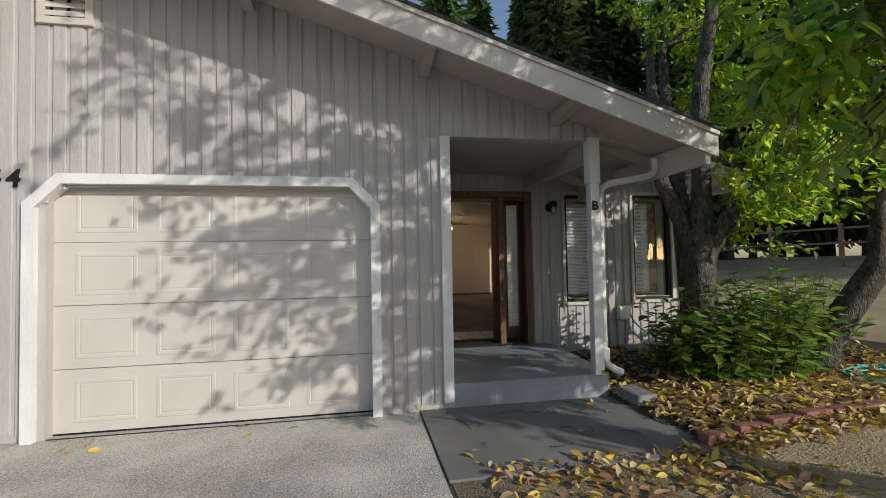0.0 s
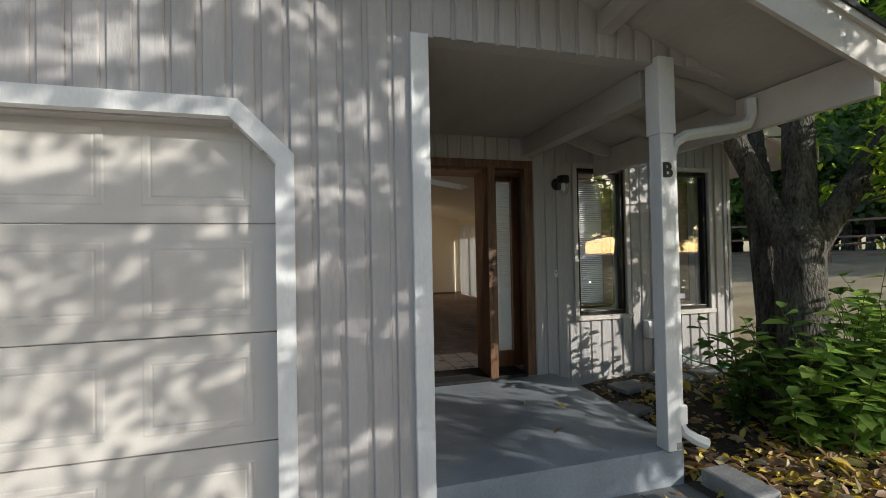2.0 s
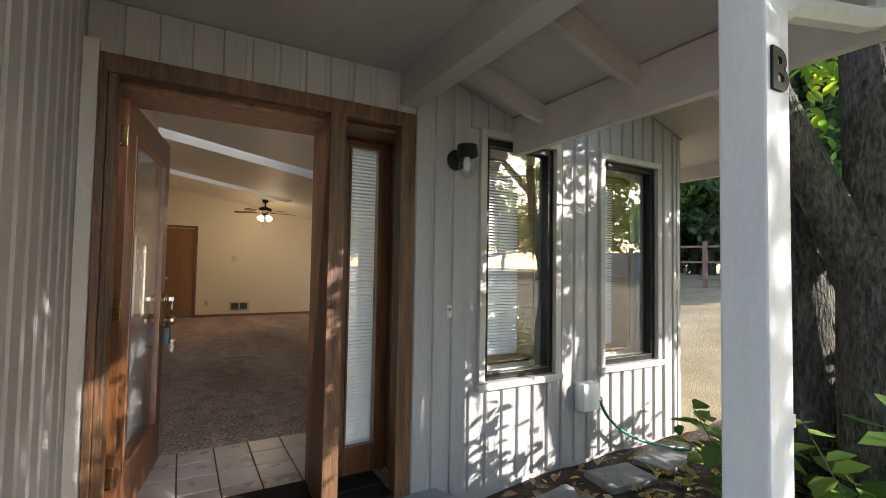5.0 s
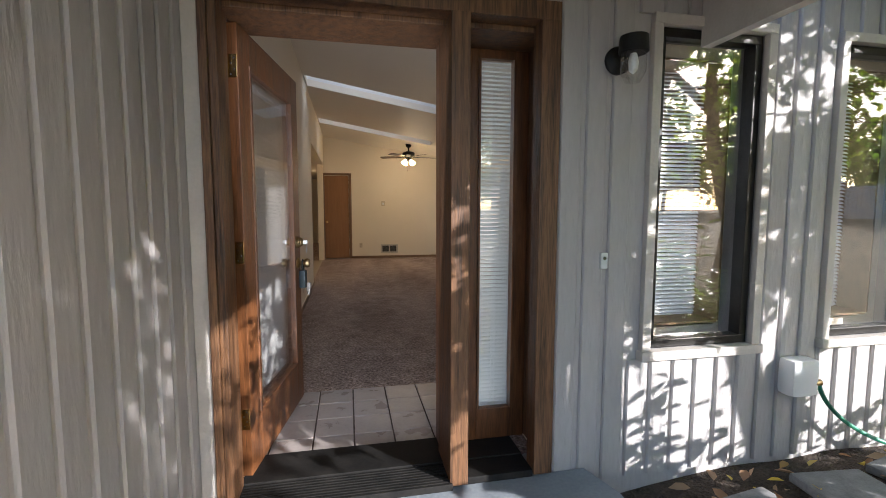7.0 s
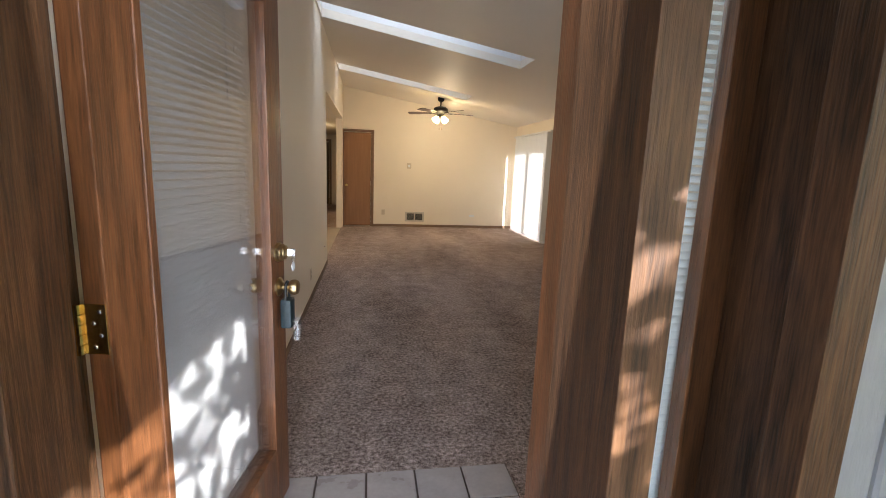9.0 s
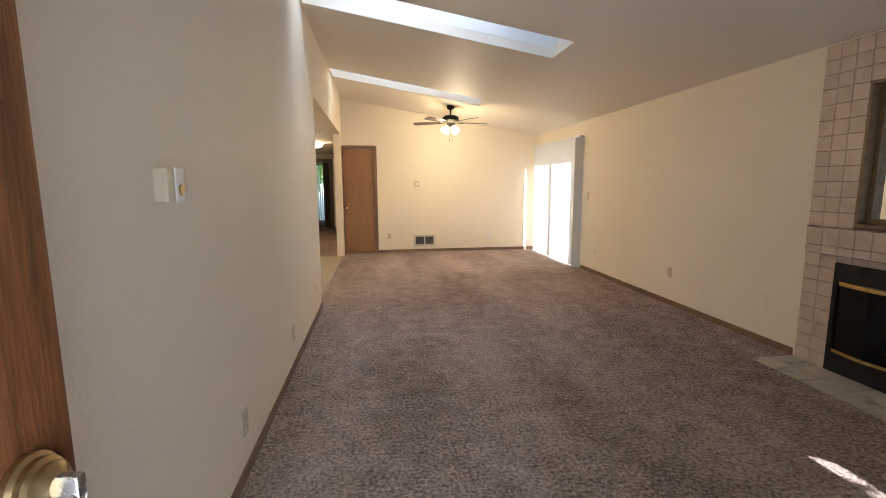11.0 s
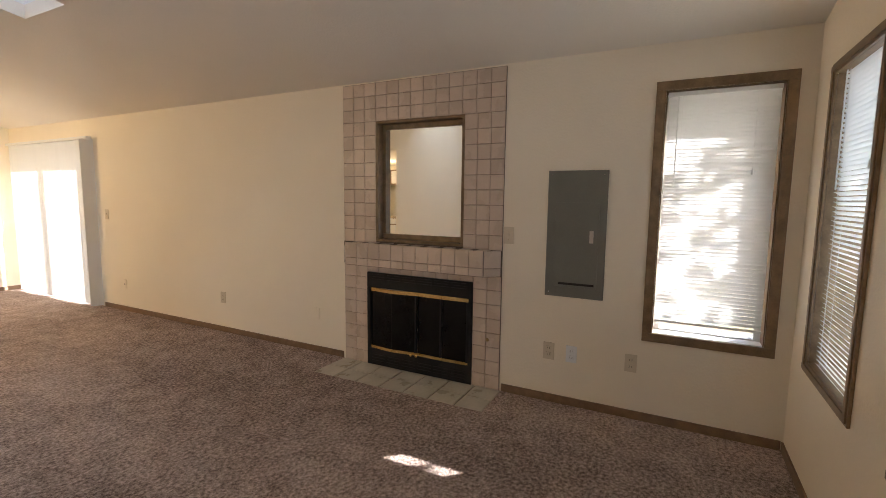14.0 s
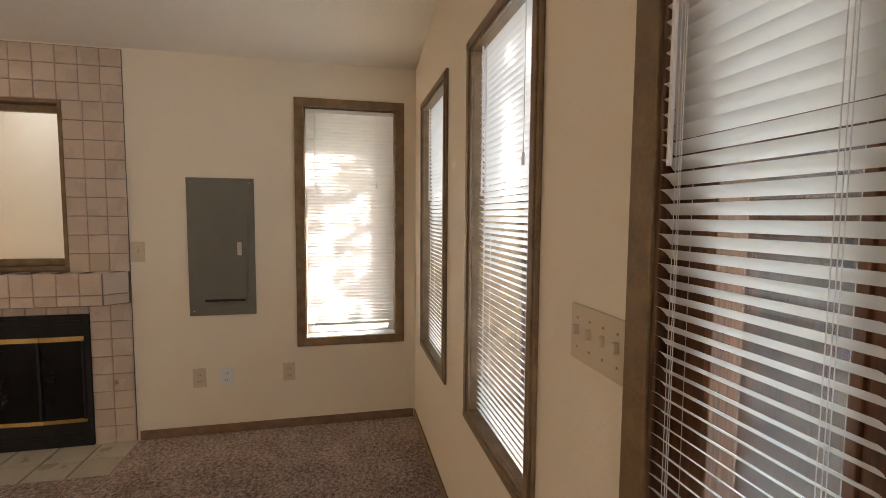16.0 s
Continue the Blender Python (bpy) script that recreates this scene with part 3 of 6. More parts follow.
def window(name, x0, x1, z0, z1, y, label, inner):
    """Outside: painted trim, dark sliding frame and glass."""
    w = thing(name, ((x0 + x1) / 2, y, z0), label, "window", "narrow front windows", kind="structure")
    cx = (x0 + x1) / 2
    def bx(*s):
        return boxes((s[0] - cx, s[1] - cx, s[2] - y, s[3] - y, s[4] - z0, s[5] - z0), bev=0.004)
    t = 0.046
    part("trim", bx(x0, x1, y - 0.016, y + 0.02, z1 - t, z1), M_TAUPE, w)
    part("trim", bx(x0 - 0.01, x1 + 0.01, y - 0.03, y + 0.02, z0, z0 + t), M_TAUPE, w)
    part("trim", bx(x0, x0 + t, y - 0.014, y + 0.02, z0 + t, z1 - t), M_TAUPE, w)
    part("trim", bx(x1 - t, x1, y - 0.014, y + 0.02, z0 + t, z1 - t), M_TAUPE, w)
    a, b, c, d = x0 + t + 0.001, x1 - t - 0.001, z0 + t + 0.001, z1 - t - 0.001
    f = 0.042
    for s in ((a, b, y + 0.025, y + 0.095, d - f, d), (a, b, y + 0.025, y + 0.095, c, c + f), (a, a + f, y + 0.025, y + 0.095, c + f, d - f), (b - f, b, y + 0.025, y + 0.095, c + f, d - f)):
        part("frame", bx(*s), M_DARKMETAL, w)
    g = part("pane", boxes((a + f - cx, b - f - cx, 0.07, 0.075, c + f - z0, d - f - z0)), M_GLASS, w)
    g.visible_shadow = False
    return w


window("window_1", 2.845, 3.522, 0.930, 2.557, DW - 0.005, "narrow window in dark frame with pale trim and blind", None)
window("window_2", 3.92, 4.632, 0.930, 2.557, DW - 0.005, "narrow window in dark frame with pale trim and blind", None)


def slat_mesh(name, length, w, axis, tilt_deg=36):
    """A shallow curved slat, tilted."""
    bm = bmesh.new()
    tilt = radians(tilt_deg)
    pts = []
    for k in range(5):
        u = -w / 2 + w * k / 4
        hgt = 0.0022 * (1 - (2 * k / 4 - 1) ** 2)
        pts.append((u * math.cos(tilt) - hgt * math.sin(tilt), u * math.sin(tilt) + hgt * math.cos(tilt)))
    rows = []
    for s in (-length / 2, length / 2):
        rows.append([bm.verts.new((s, p[0], p[1]) if axis == "X" else (-p[0], s, p[1])) for p in pts])
    for k in range(4):
        bm.faces.new((rows[0][k], rows[0][k + 1], rows[1][k + 1], rows[1][k]))
    me = bpy.data.meshes.new(name)
    bm.to_mesh(me); bm.free()
    me.materials.append(M_SLAT)
    smooth(me, 60)
    return me


def blind(at, length, z0, z1, axis, label, pitch=0.0215, group="mini blinds", wand=True, tilt=36, cord=True):
    b = thing("mini_blind", at, label, "blind", group)
    def bx(l0, l1, t0, t1, c, d, bev=0.0):
        return boxes((l0, l1, t0, t1, c, d) if axis == "X" else (t0, t1, l0, l1, c, d), bev=bev)
    h = length / 2
    face = 1 if axis == "X" else -1      # the side that looks into the room
    part("head_rail", bx(-h, h, -0.014, 0.014, z1 - 0.026, z1, 0.003), M_WHITEP, b)
    part("bottom_rail", bx(-h, h, -0.011, 0.011, z0, z0 + 0.014, 0.003), M_WHITEP, b)
    me = slat_mesh("slat", length - 0.006, 0.027, axis, tilt)
    k = 0
    z = z1 - 0.04
    while z > z0 + 0.018:
        s = new("slat", me)
        s.parent = b
        s.location = (random.uniform(-0.001, 0.001), 0, z)
        s.rotation_euler = (random.uniform(-0.03, 0.03), 0, 0) if axis == "X" else (0, random.uniform(-0.03, 0.03), 0)
        z -= pitch
    for f in (-0.36, 0.36):
        for d in (-0.0125, 0.0115):
            part("ladder_cord", bx(f * length - 0.0004, f * length + 0.0004, d, d + 0.0008, z0, z1), M_WHITEP, b)
        for e in (-0.005, 0.005):
            part("ladder_cord", bx(f * length + e - 0.0004, f * length + e + 0.0004, 0.0125, 0.0133, z0, z1), M_WHITEP, b)
    if wand:
        part("tilt_wand", bx(0.40 * length - 0.003, 0.40 * length + 0.003, face * 0.018 - 0.003, face * 0.018 + 0.003, z1 - 0.56, z1 - 0.02, 0.001), M_WHITEP, b, "clear plastic tilt wand")
    if wand and cord:
        part("lift_cord", bx(-0.30 * length - 0.0008, -0.30 * length + 0.0008, face * 0.018 - 0.0008, face * 0.018 + 0.0008, z1 - 0.46, z1 - 0.02), M_WHITEP, b)
        part("cord_tassel", turned([(0.003, z1 - 0.455), (0.006, z1 - 0.47), (0.006, z1 - 0.49)], 8, at=(-0.30 * length, face * 0.018, 0) if axis == "X" else (face * 0.018, -0.30 * length, 0)), M_WHITEP, b)
    return b


def casing_y(name, x0, x1, z0, z1, y, depth, label, t=0.052):
    """Brown moulded casing on an inside wall that faces +y, with jamb liners to the window."""
    c = thing(name, ((x0 + x1) / 2, y, z0), label, "window casing", "brown window casings", kind="structure")
    cx = (x0 + x1) / 2
    for s in ((x0, x1, z1 - t, z1), (x0, x1, z0, z0 + t), (x0, x0 + t, z0 + t, z1 - t), (x1 - t, x1, z0 + t, z1 - t)):
        bm = boxes((s[0] - cx, s[1] - cx, 0.001, 0.013, s[2] - z0, s[3] - z0), bev=0.003)
        horizontal = s[1] - s[0] > s[3] - s[2]
        if horizontal:
            box(bm, s[0] - cx + 0.008, s[1] - cx - 0.008, 0.012, 0.019, s[2] - z0 + 0.012, s[3] - z0 - 0.012, 0.003)
        else:
            box(bm, s[0] - cx + 0.012, s[1] - cx - 0.012, 0.012, 0.019, s[2] - z0 - 0.04, s[3] - z0 + 0.04, 0.003)
        part("casing", bm, M_CASING, c)
    for a, b, lo, hi in ((x0 + t - 0.012, x0 + t, z0 + t, z1 - t), (x1 - t, x1 - t + 0.012, z0 + t, z1 - t), (x0 + t, x1 - t, z1 - t, z1 - t + 0.011), (x0 + t, x1 - t, z0 + t - 0.011, z0 + t)):
        part("jamb_liner", boxes((a - cx, b - cx, -0.205, 0.0005, lo - z0, hi - z0)), M_CASING, c)
    return c


casing_y("window_casing_1", 2.80, 3.457, 1.015, 2.457, DWI, 0.128, "brown moulded wood casing round a blind-covered window")
casing_y("window_casing_2", 3.811, 4.482, 1.013, 2.472, DWI, 0.128, "brown moulded wood casing round a blind-covered window")
blind((3.13, DWI - 0.035, 0), 0.55, 1.035, 2.44, "X", "white mini blind in the brown-cased window")
blind((4.148, DWI - 0.035, 0), 0.56, 1.035, 2.455, "X", "white mini blind in the corner window")

# the window in the right wall
w3 = thing("window_casing_3", (RW, 6.84, 0.965), "brown wood casing round a bright blind-covered side window", "window casing", "brown window casings", kind="structure")
for s in ((-0.343, 0.343, 1.518, 1.570), (-0.343, 0.343, 0, 0.054), (-0.343, -0.29, 0.054, 1.518), (0.29, 0.343, 0.054, 1.518)):
    bm = boxes((-0.013, -0.001, s[0], s[1], s[2], s[3]), bev=0.003)
    part("casing", bm, M_CASING, w3)
for s in ((-0.3, -0.284, 0.05, 1.52), (0.284, 0.3, 0.05, 1.52), (-0.29, 0.29, 0.045, 0.058), (-0.29, 0.29, 1.514, 1.53)):
    part("jamb_liner", boxes((0.0, 0.13, s[0], s[1], s[2], s[3])), M_WHITEP if s[3] < 0.06 else M_CASING, w3)
for s in ((-0.285, -0.25, 0.058, 1.514), (0.25, 0.285, 0.058, 1.514), (-0.25, 0.25, 0.058, 0.068), (-0.25, 0.25, 1.48, 1.514)):
    part("frame", boxes((0.10, 0.15, s[0], s[1], s[2], s[3]), bev=0.003), M_WHITEP, w3)
g = part("pane", boxes((0.12, 0.125, -0.25, 0.25, 0.068, 1.48)), M_GLASS, w3)
g.visible_shadow = False
blind((RW + 0.035, 6.84, 0), 0.555, 1.09, 2.475, "Y", "white mini blind hanging just short of the sill", tilt=58)


# front door set
ent = thing("front_door_frame", (1.655, DW, 0.415), "weathered stained wood entry frame with sidelight", "door frame", kind="structure")
def fr(x0, x1, y0, y1, z0, z1, material=M_WOODW, name="jamb", bev=0.004, label=""):
    return part(name, boxes((x0 - 1.655, x1 - 1.655, y0 - DW, y1 - DW, z0 - 0.415, z1 - 0.415), bev=bev), material, ent, label)
fr(0.93, 0.962, 6.035, 6.205, 0.43, 2.47)
fr(0.963, 0.995, 6.045, 6.205, 0.43, 2.47)
fr(0.93, 0.957, 6.206, 6.42, 0.43, 2.47)
fr(0.93, 2.38, 6.04, 6.30, 2.47, 2.55, name="head")
fr(0.985, 2.375, 6.13, 6.43, 2.445, 2.47, name="head_stop")
fr(1.89, 1.972, 6.03, 6.30, 0.43, 2.47, name="mullion")
fr(1.90, 2.03, 6.30, 6.42, 0.46, 2.445, M_WOOD, name="mullion_back")
fr(2.29, 2.38, 6.04, 6.13, 0.43, 2.47)
fr(2.362, 2.38, 6.13, 6.30, 0.43, 2.47)
fr(2.366, 2.378, 6.30, 6.43, 0.46, 2.445)
for i in range(9):
    fr(0.985, 1.90, 6.02 + i * 0.02, 6.033 + i * 0.02, 0.416, 0.447, M_RUBBER, "threshold_rib", 0.002)
fr(0.985, 2.29, 6.195, 6.43, 0.416, 0.455, M_RUBBER, "threshold", 0.004, "black ribbed aluminium threshold")
fr(1.972, 2.29, 6.05, 6.195, 0.416, 0.45, M_RUBBER, "sill")
structure("entry_trim", boxes((0.873, 0.929, 6.045, 6.09, 0.416, 2.6), bev=0.003), M_TAUPE, "pale painted trim strip beside the entry jamb", "trim")
# sidelight leaf with glazing
fr(2.031, 2.103, 6.362, 6.402, 0.456, 2.444, M_WOOD, "stile")
fr(2.297, 2.365, 6.362, 6.402, 0.456, 2.444, M_WOOD, "stile")
fr(2.103, 2.297, 6.362, 6.402, 2.40, 2.444, M_WOOD, "rail")
fr(2.103, 2.297, 6.362, 6.402, 0.456, 0.62, M_WOOD, "rail")
for s in ((2.103, 2.115, 0.62, 2.40), (2.285, 2.297, 0.62, 2.40)):
    fr(s[0], s[1], 6.355, 6.406, s[2], s[3], M_WOOD, "glazing_bead", 0.002)
g = fr(2.115, 2.285, 6.378, 6.382, 0.62, 2.40, M_GLASS, "pane", 0)
g.visible_shadow = False
# inside casing of the sidelight
fr(2.375, 2.432, DWI + 0.001, DWI + 0.018, FLOOR, 2.50, M_CASING, "inside_casing")
fr(0.93, 2.432, DWI + 0.001, DWI + 0.018, 2.50, 2.555, M_CASING, "inside_casing")
blind((2.215, 6.427, 0), 0.295, 0.56, 2.44, "X", "white mini blind over the entry sidelight", cord=False)

# the open door leaf, hinged at its outer edge
door = thing("front_door", (1.0, 6.26, FLOOR + 0.012), "stained wood front door with blind-backed glass, standing open", "door", rz=81)
def dr(x0, x1, z0, z1, material=M_WOOD, name="stile", y0=-0.022, y1=0.022, bev=0.003, label=""):
    return part(name, boxes((x0, x1, y0, y1, z0, z1), bev=bev), material, door, label)
DH = 1.985
dr(0, 0.125, 0, DH); dr(0.785, 0.905, 0, DH)
dr(0.125, 0.785, DH - 0.14, DH, name="rail"); dr(0.125, 0.785, 0, 0.24, name="rail")
for s in ((0.125, 0.147, 0.24, DH - 0.14), (0.763, 0.785, 0.24, DH - 0.14), (0.147, 0.763, 0.24, 0.262), (0.147, 0.763, DH - 0.162, DH - 0.14)):
    dr(*s, name="glazing_bead", y0=-0.027, y1=0.027)
g = dr(0.147, 0.763, 0.262, DH - 0.162, M_GLASS, "pane", -0.012, -0.008, 0)
g.visible_shadow = False
g = dr(0.147, 0.763, 0.262, DH - 0.162, M_GLASS, "pane", 0.012, 0.016, 0)
g.visible_shadow = False

# ---- things outside ----
# garage door
def garage_door(cx, label):
    gd = thing("garage_door", (cx, FAC + 0.11, GRD + 0.012), label, "garage door", "garage doors")
    w, sec = 2.70, 0.535
    cols = [(-1.16 + i * 0.628, -1.16 + i * 0.628 + 0.48) for i in range(4)]
    for r in range(4):
        z0 = r * sec
        bm = bmesh.new()
        prism(bm, [(0, z0 + 0.002), (0.034, z0 + 0.002), (0.04, z0 + 0.006), (0.04, z0 + sec - 0.002), (0.0, z0 + sec - 0.002)], -w / 2, w / 2, "X")
        for v in bm.verts:
            v.co.y = 0.04 - v.co.y
        bmesh.ops.recalc_face_normals(bm, faces=bm.faces)
        s = part("section", bm, M_GDOOR, gd)
        for a, b in cols:
            p0, p1 = z0 + 0.085, z0 + sec - 0.085
            bm = bmesh.new()
            # embossed border and raised field
            rings = []
            for inset, d in ((0.0, 0.0), (0.008, -0.003), (0.03, -0.003), (0.04, 0.001), (0.048, -0.0025)):
                rings.append([bm.verts.new((x, d - 0.0005, z)) for x, z in ((a + inset, p0 + inset), (b - inset, p0 + inset), (b - inset, p1 - inset), (a + inset, p1 - inset))])
            for u, v in zip(rings, rings[1:]):
                for k in range(4):
                    bm.faces.new((u[k], u[(k + 1) % 4], v[(k + 1) % 4], v[k]))
            bm.faces.new(rings[-1])
            part("panel", bm, M_GDOOR, s)
    part("bottom_seal", boxes((-w / 2, w / 2, 0.005, 0.05, -0.012, 0.004)), M_BLACK, gd, "black rubber bottom seal")
    return gd


garage_door(-1.222, "beige embossed-panel garage door, closed, leaf shadows on it")
garage_door(-4.678, "beige embossed-panel garage door of the other half")


def garage_trim(x0, x1):
    tr = thing("garage_trim", ((x0 + x1) / 2, FAC, GRD), "white painted garage door trim with clipped corners", "trim", "garage door trims", kind="structure")
    cx = (x0 + x1) / 2
    h, s, c, t = 2.365 - GRD, 2.12 - GRD, 0.245, 0.085
    a, b = x0 - cx, x1 - cx
    k = t * 0.4142
    outs = [
        [(a, 0.0), (a + t, 0.0), (a + t, s - k), (a, s)],
        [(a, s), (a + t, s - k), (a + c + k, h - t), (a + c, h)],
        [(a + c, h), (a + c + k, h - t), (b - c - k, h - t), (b - c, h)],
        [(b - c, h), (b - c - k, h - t), (b - t, s - k), (b, s)],
        [(b, s), (b - t, s - k), (b - t, 0.0), (b, 0.0)],
    ]
    for o in outs:
        bm = bmesh.new()
        prism(bm, o, -0.045, 0.10, "Y")
        part("trim_board", bm, M_TRIM, tr)
    for sg in (-1, 1):
        e = a if sg < 0 else b
        bm = bmesh.new()
        prism(bm, [(e - sg * 0.0 - sg * t * 0.2, s - 0.05), (e - sg * t * 0.2, h - 0.02), (e - sg * (c + 0.06), h - 0.02)], 0.02, 0.09, "Y")
        part("corner_fill", bm, M_SIDING, tr)
    return tr


garage_trim(-2.69, 0.185)
garage_trim(-6.12, -3.145)
structure("portal_trim", boxes((0.763, 0.859, FAC - 0.03, FAC + 0.13, 0.255, 2.782), bev=0.004), M_TRIM, "white painted corner board at the porch", "trim")

post = thing("porch_post", (2.353, 4.278, 0.415), "white square porch post with a house letter", "post", kind="structure")
bm = boxes((-0.05, 0.05, -0.05, 0.05, 0, 1.93), bev=0.006)
box(bm, -0.06, 0.06, -0.06, 0.06, 1.93, 2.40, 0.008)
part("shaft", bm, M_TRIM, post)
part("base_plate", boxes((-0.056, 0.03, -0.054, 0.054, 0.0, 0.004), (0.01, 0.045, -0.0545, -0.0505, 0.01, 0.05)), M_STEEL, post)
fd = bpy.data.curves.new("letter", "FONT")
fd.body, fd.size, fd.align_x, fd.align_y, fd.extrude, fd.offset = "B", 0.125, "CENTER", "CENTER", 0.003, 0.004
lt = new("letter", fd)
lt.parent = post
lt.matrix_local = pose(-0.006, -0.0535, 1.70, 90, 0, 0)
fd.materials.append(M_BLACK)
lt["label"] = "black house letter B"

for i, ch in enumerate("9244"):
    nd = bpy.data.curves.new("house_number", "FONT")
    nd.body, nd.size, nd.align_x, nd.align_y, nd.extrude, nd.offset, nd.shear = ch, 0.2, "CENTER", "CENTER", 0.006, 0.004, 0.12
    o = new("house_number", nd)
    o.matrix_world = pose(-3.185 + i * 0.136, FAC - 0.008, 2.318, 90, 0, 0)
    nd.materials.append(M_BLACK)
    tagged(o, "black metal house number digit %s on the siding" % ch, "house number", "house number digits")

# porch beam, lookouts, rafters
structure("porch_beam", boxes((2.29, 2.41, FAC + 0.12, DW, 2.60, 2.784), bev=0.005), M_SOFFIT, "taupe painted porch beam from the post to the wall", "beam")
for x in (-0.95, 0.62, 1.95):
    bm = bmesh.new()
    prism(bm, [(3.602, roof_z(x) - 0.06), (3.602, roof_z(x) - 0.002), (FAC - 0.001, roof_z(x) - 0.002), (FAC - 0.001, roof_z(x) - 0.13)], x - 0.045, x + 0.045, "X")
    structure("lookout_block", bm, M_SOFFIT, "taupe painted lookout block under the rake", "lookout")
for y in (4.42, 5.15, 5.80):
    bm = bmesh.new()
    prism(bm, [(2.41, roof_z(2.41) - 0.002), (3.10, roof_z(3.10) - 0.002), (3.10, roof_z(3.10) - 0.11), (2.95, roof_z(2.95) - 0.13), (2.41, roof_z(2.41) - 0.13)], y - 0.02, y + 0.02, "Y")
    structure("rafter", bm, M_SOFFIT, "taupe painted rafter tail under the porch roof", "rafter")

# gable vent
gv = thing("gable_vent", (-2.40, FAC - 0.03, 3.62), "louvred wooden gable vent in pale frame", "vent")
for s in ((-0.21, 0.21, 0, 0.06), (-0.21, 0.21, 0.55, 0.6), (-0.21, -0.15, 0.06, 0.55), (0.15, 0.21, 0.06, 0.55)):
    part("frame", boxes((s[0], s[1], 0, 0.045, s[2], s[3]), bev=0.004), M_TAUPE, gv)
part("backing", boxes((-0.15, 0.15, 0.035, 0.04, 0.06, 0.55)), M_BLACK, gv)
for i in range(7):
    bm = bmesh.new()
    z = 0.07 + i * 0.07
    prism(bm, [(0.005, z), (0.034, z + 0.05), (0.034, z + 0.058), (0.005, z + 0.012)], -0.15, 0.15, "X")
    part("louvre", bm, M_TAUPE, gv)

# twin floodlight on the gable
fl = thing("flood_light", (-2.98, FAC, 3.42), "grey twin bell floodlight on the gable siding", "floodlight")
part("box", turned([(0.055, 0.0), (0.055, -0.045), (0.02, -0.05)], 16, "Y"), M_PANEL, fl, soft=True)
for sg in (-1, 1):
    bm = turned([(0.02, 0.0), (0.03, 0.03), (0.035, 0.06), (0.06, 0.12), (0.065, 0.13)], 18)
    bm.transform(pose(0.05 * sg, -0.07, 0.0, 150, 30 * sg, 0))
    part("lamp_head", bm, M_PANEL, fl, soft=True)

# gutter spout
ds = thing("downspout", (2.442, 4.30, 0.43), "white painted downspout bent round the porch post", "downspout")
bm = bmesh.new()
tube(bm, [(0.62, -0.04, 2.19), (0.62, -0.04, 2.08), (0.58, -0.04, 2.02), (0.50, -0.03, 1.995), (0.12, 0.0, 1.93), (0.03, 0.0, 1.88), (0.0, 0.0, 1.80), (0.0, 0.0, 0.14), (0.03, -0.01, 0.07), (0.10, -0.03, 0.02), (0.17, -0.05, -0.01)], 0.036, 8)
part("pipe", bm, M_TRIM, ds, soft=True)
part("elbow", boxes((-0.042, 0.042, -0.04, 0.04, 0.12, 0.24), bev=0.008), M_TRIM, ds)
part("strap", boxes((-0.045, 0.045, -0.04, 0.04, 0.90, 0.93)), M_TRIM, ds)

# splash block beside the slab
structure("splash_block", boxes((2.52, 2.72, 3.86, 4.22, GRD, GRD + 0.12), bev=0.02), M_PAVER, "grey concrete splash block at the downspout", "splash block")

# porch light
pl = thing("porch_light", (2.668, DW, 2.33), "black wall lantern with ribbed jar glass", "wall lamp")
part("wall_plate", turned([(0.062, 0.0), (0.062, -0.015), (0.045, -0.03), (0.03, -0.04)], 20, "Y"), M_BLACK, pl, soft=True)
bm = bmesh.new()
tube(bm, [(0, -0.03, 0.0), (0, -0.07, 0.01), (0, -0.10, 0.02)], 0.018, 8)
part("arm", bm, M_BLACK, pl, soft=True)
part("cap", turned([(0.02, 0.075), (0.058, 0.065), (0.062, 0.0), (0.055, -0.005)], 22, at=(0, -0.125, 0)), M_BLACK, pl, soft=True)
bm = turned([(0.05, 0.0), (0.055, -0.02), (0.052, -0.045), (0.055, -0.06), (0.05, -0.09), (0.03, -0.125), (0.01, -0.13)], 22, at=(0, -0.125, 0))
part("jar", bm, M_JAR, pl, "clear ribbed glass jar", soft=True)
part("bulb", turned([(0.012, 0.0), (0.022, -0.04), (0.018, -0.075), (0.004, -0.09)], 12, at=(0, -0.125, 0)), M_WHITEP, pl, soft=True)

# door bell
db = thing("door_bell", (2.632, DW, 1.385), "small white door bell button", "door bell")
part("plate", boxes((-0.018, 0.018, -0.012, 0.004, 0, 0.075), bev=0.004), M_WHITEP, db)
part("button", turned([(0.009, -0.012), (0.008, -0.016)], 14, "Y", (0, 0, 0.05)), M_STEEL, db)

# outside outlet cover with a hose leading from it
oc = thing("faucet_cover", (3.745, DW, 0.70), "white plastic insulated faucet cover on the siding", "faucet cover")
bm = boxes((-0.085, 0.085, -0.10, 0.002, 0, 0.20), bev=0.035)
part("shell", bm, M_WHITEP, oc, soft=True)
hose = thing("garden_hose", (3.84, DW - 0.06, 0.30), "green garden hose hanging from the faucet", "hose")
bm = bmesh.new()
pts = []
for i in range(26):
    t = i / 25
    pts.append((0.0 + 1.15 * t ** 1.4, -0.02 - 0.30 * t * t, 0.44 * (1 - t) ** 2.4 + 0.035))
tube(bm, pts, 0.011, 8)
part("tube", bm, M_GREENHOSE, hose, soft=True)
part("coupling", turned([(0.017, 0.0), (0.017, 0.04)], 12, "X", (-0.03, -0.02, 0.47)), M_OLDBRASS, hose, soft=True)
coil = thing("hose_coil", (5.35, 3.75, 0.31), "teal hose lying in loose coils on the ground", "hose")
bm = bmesh.new()
pts = []
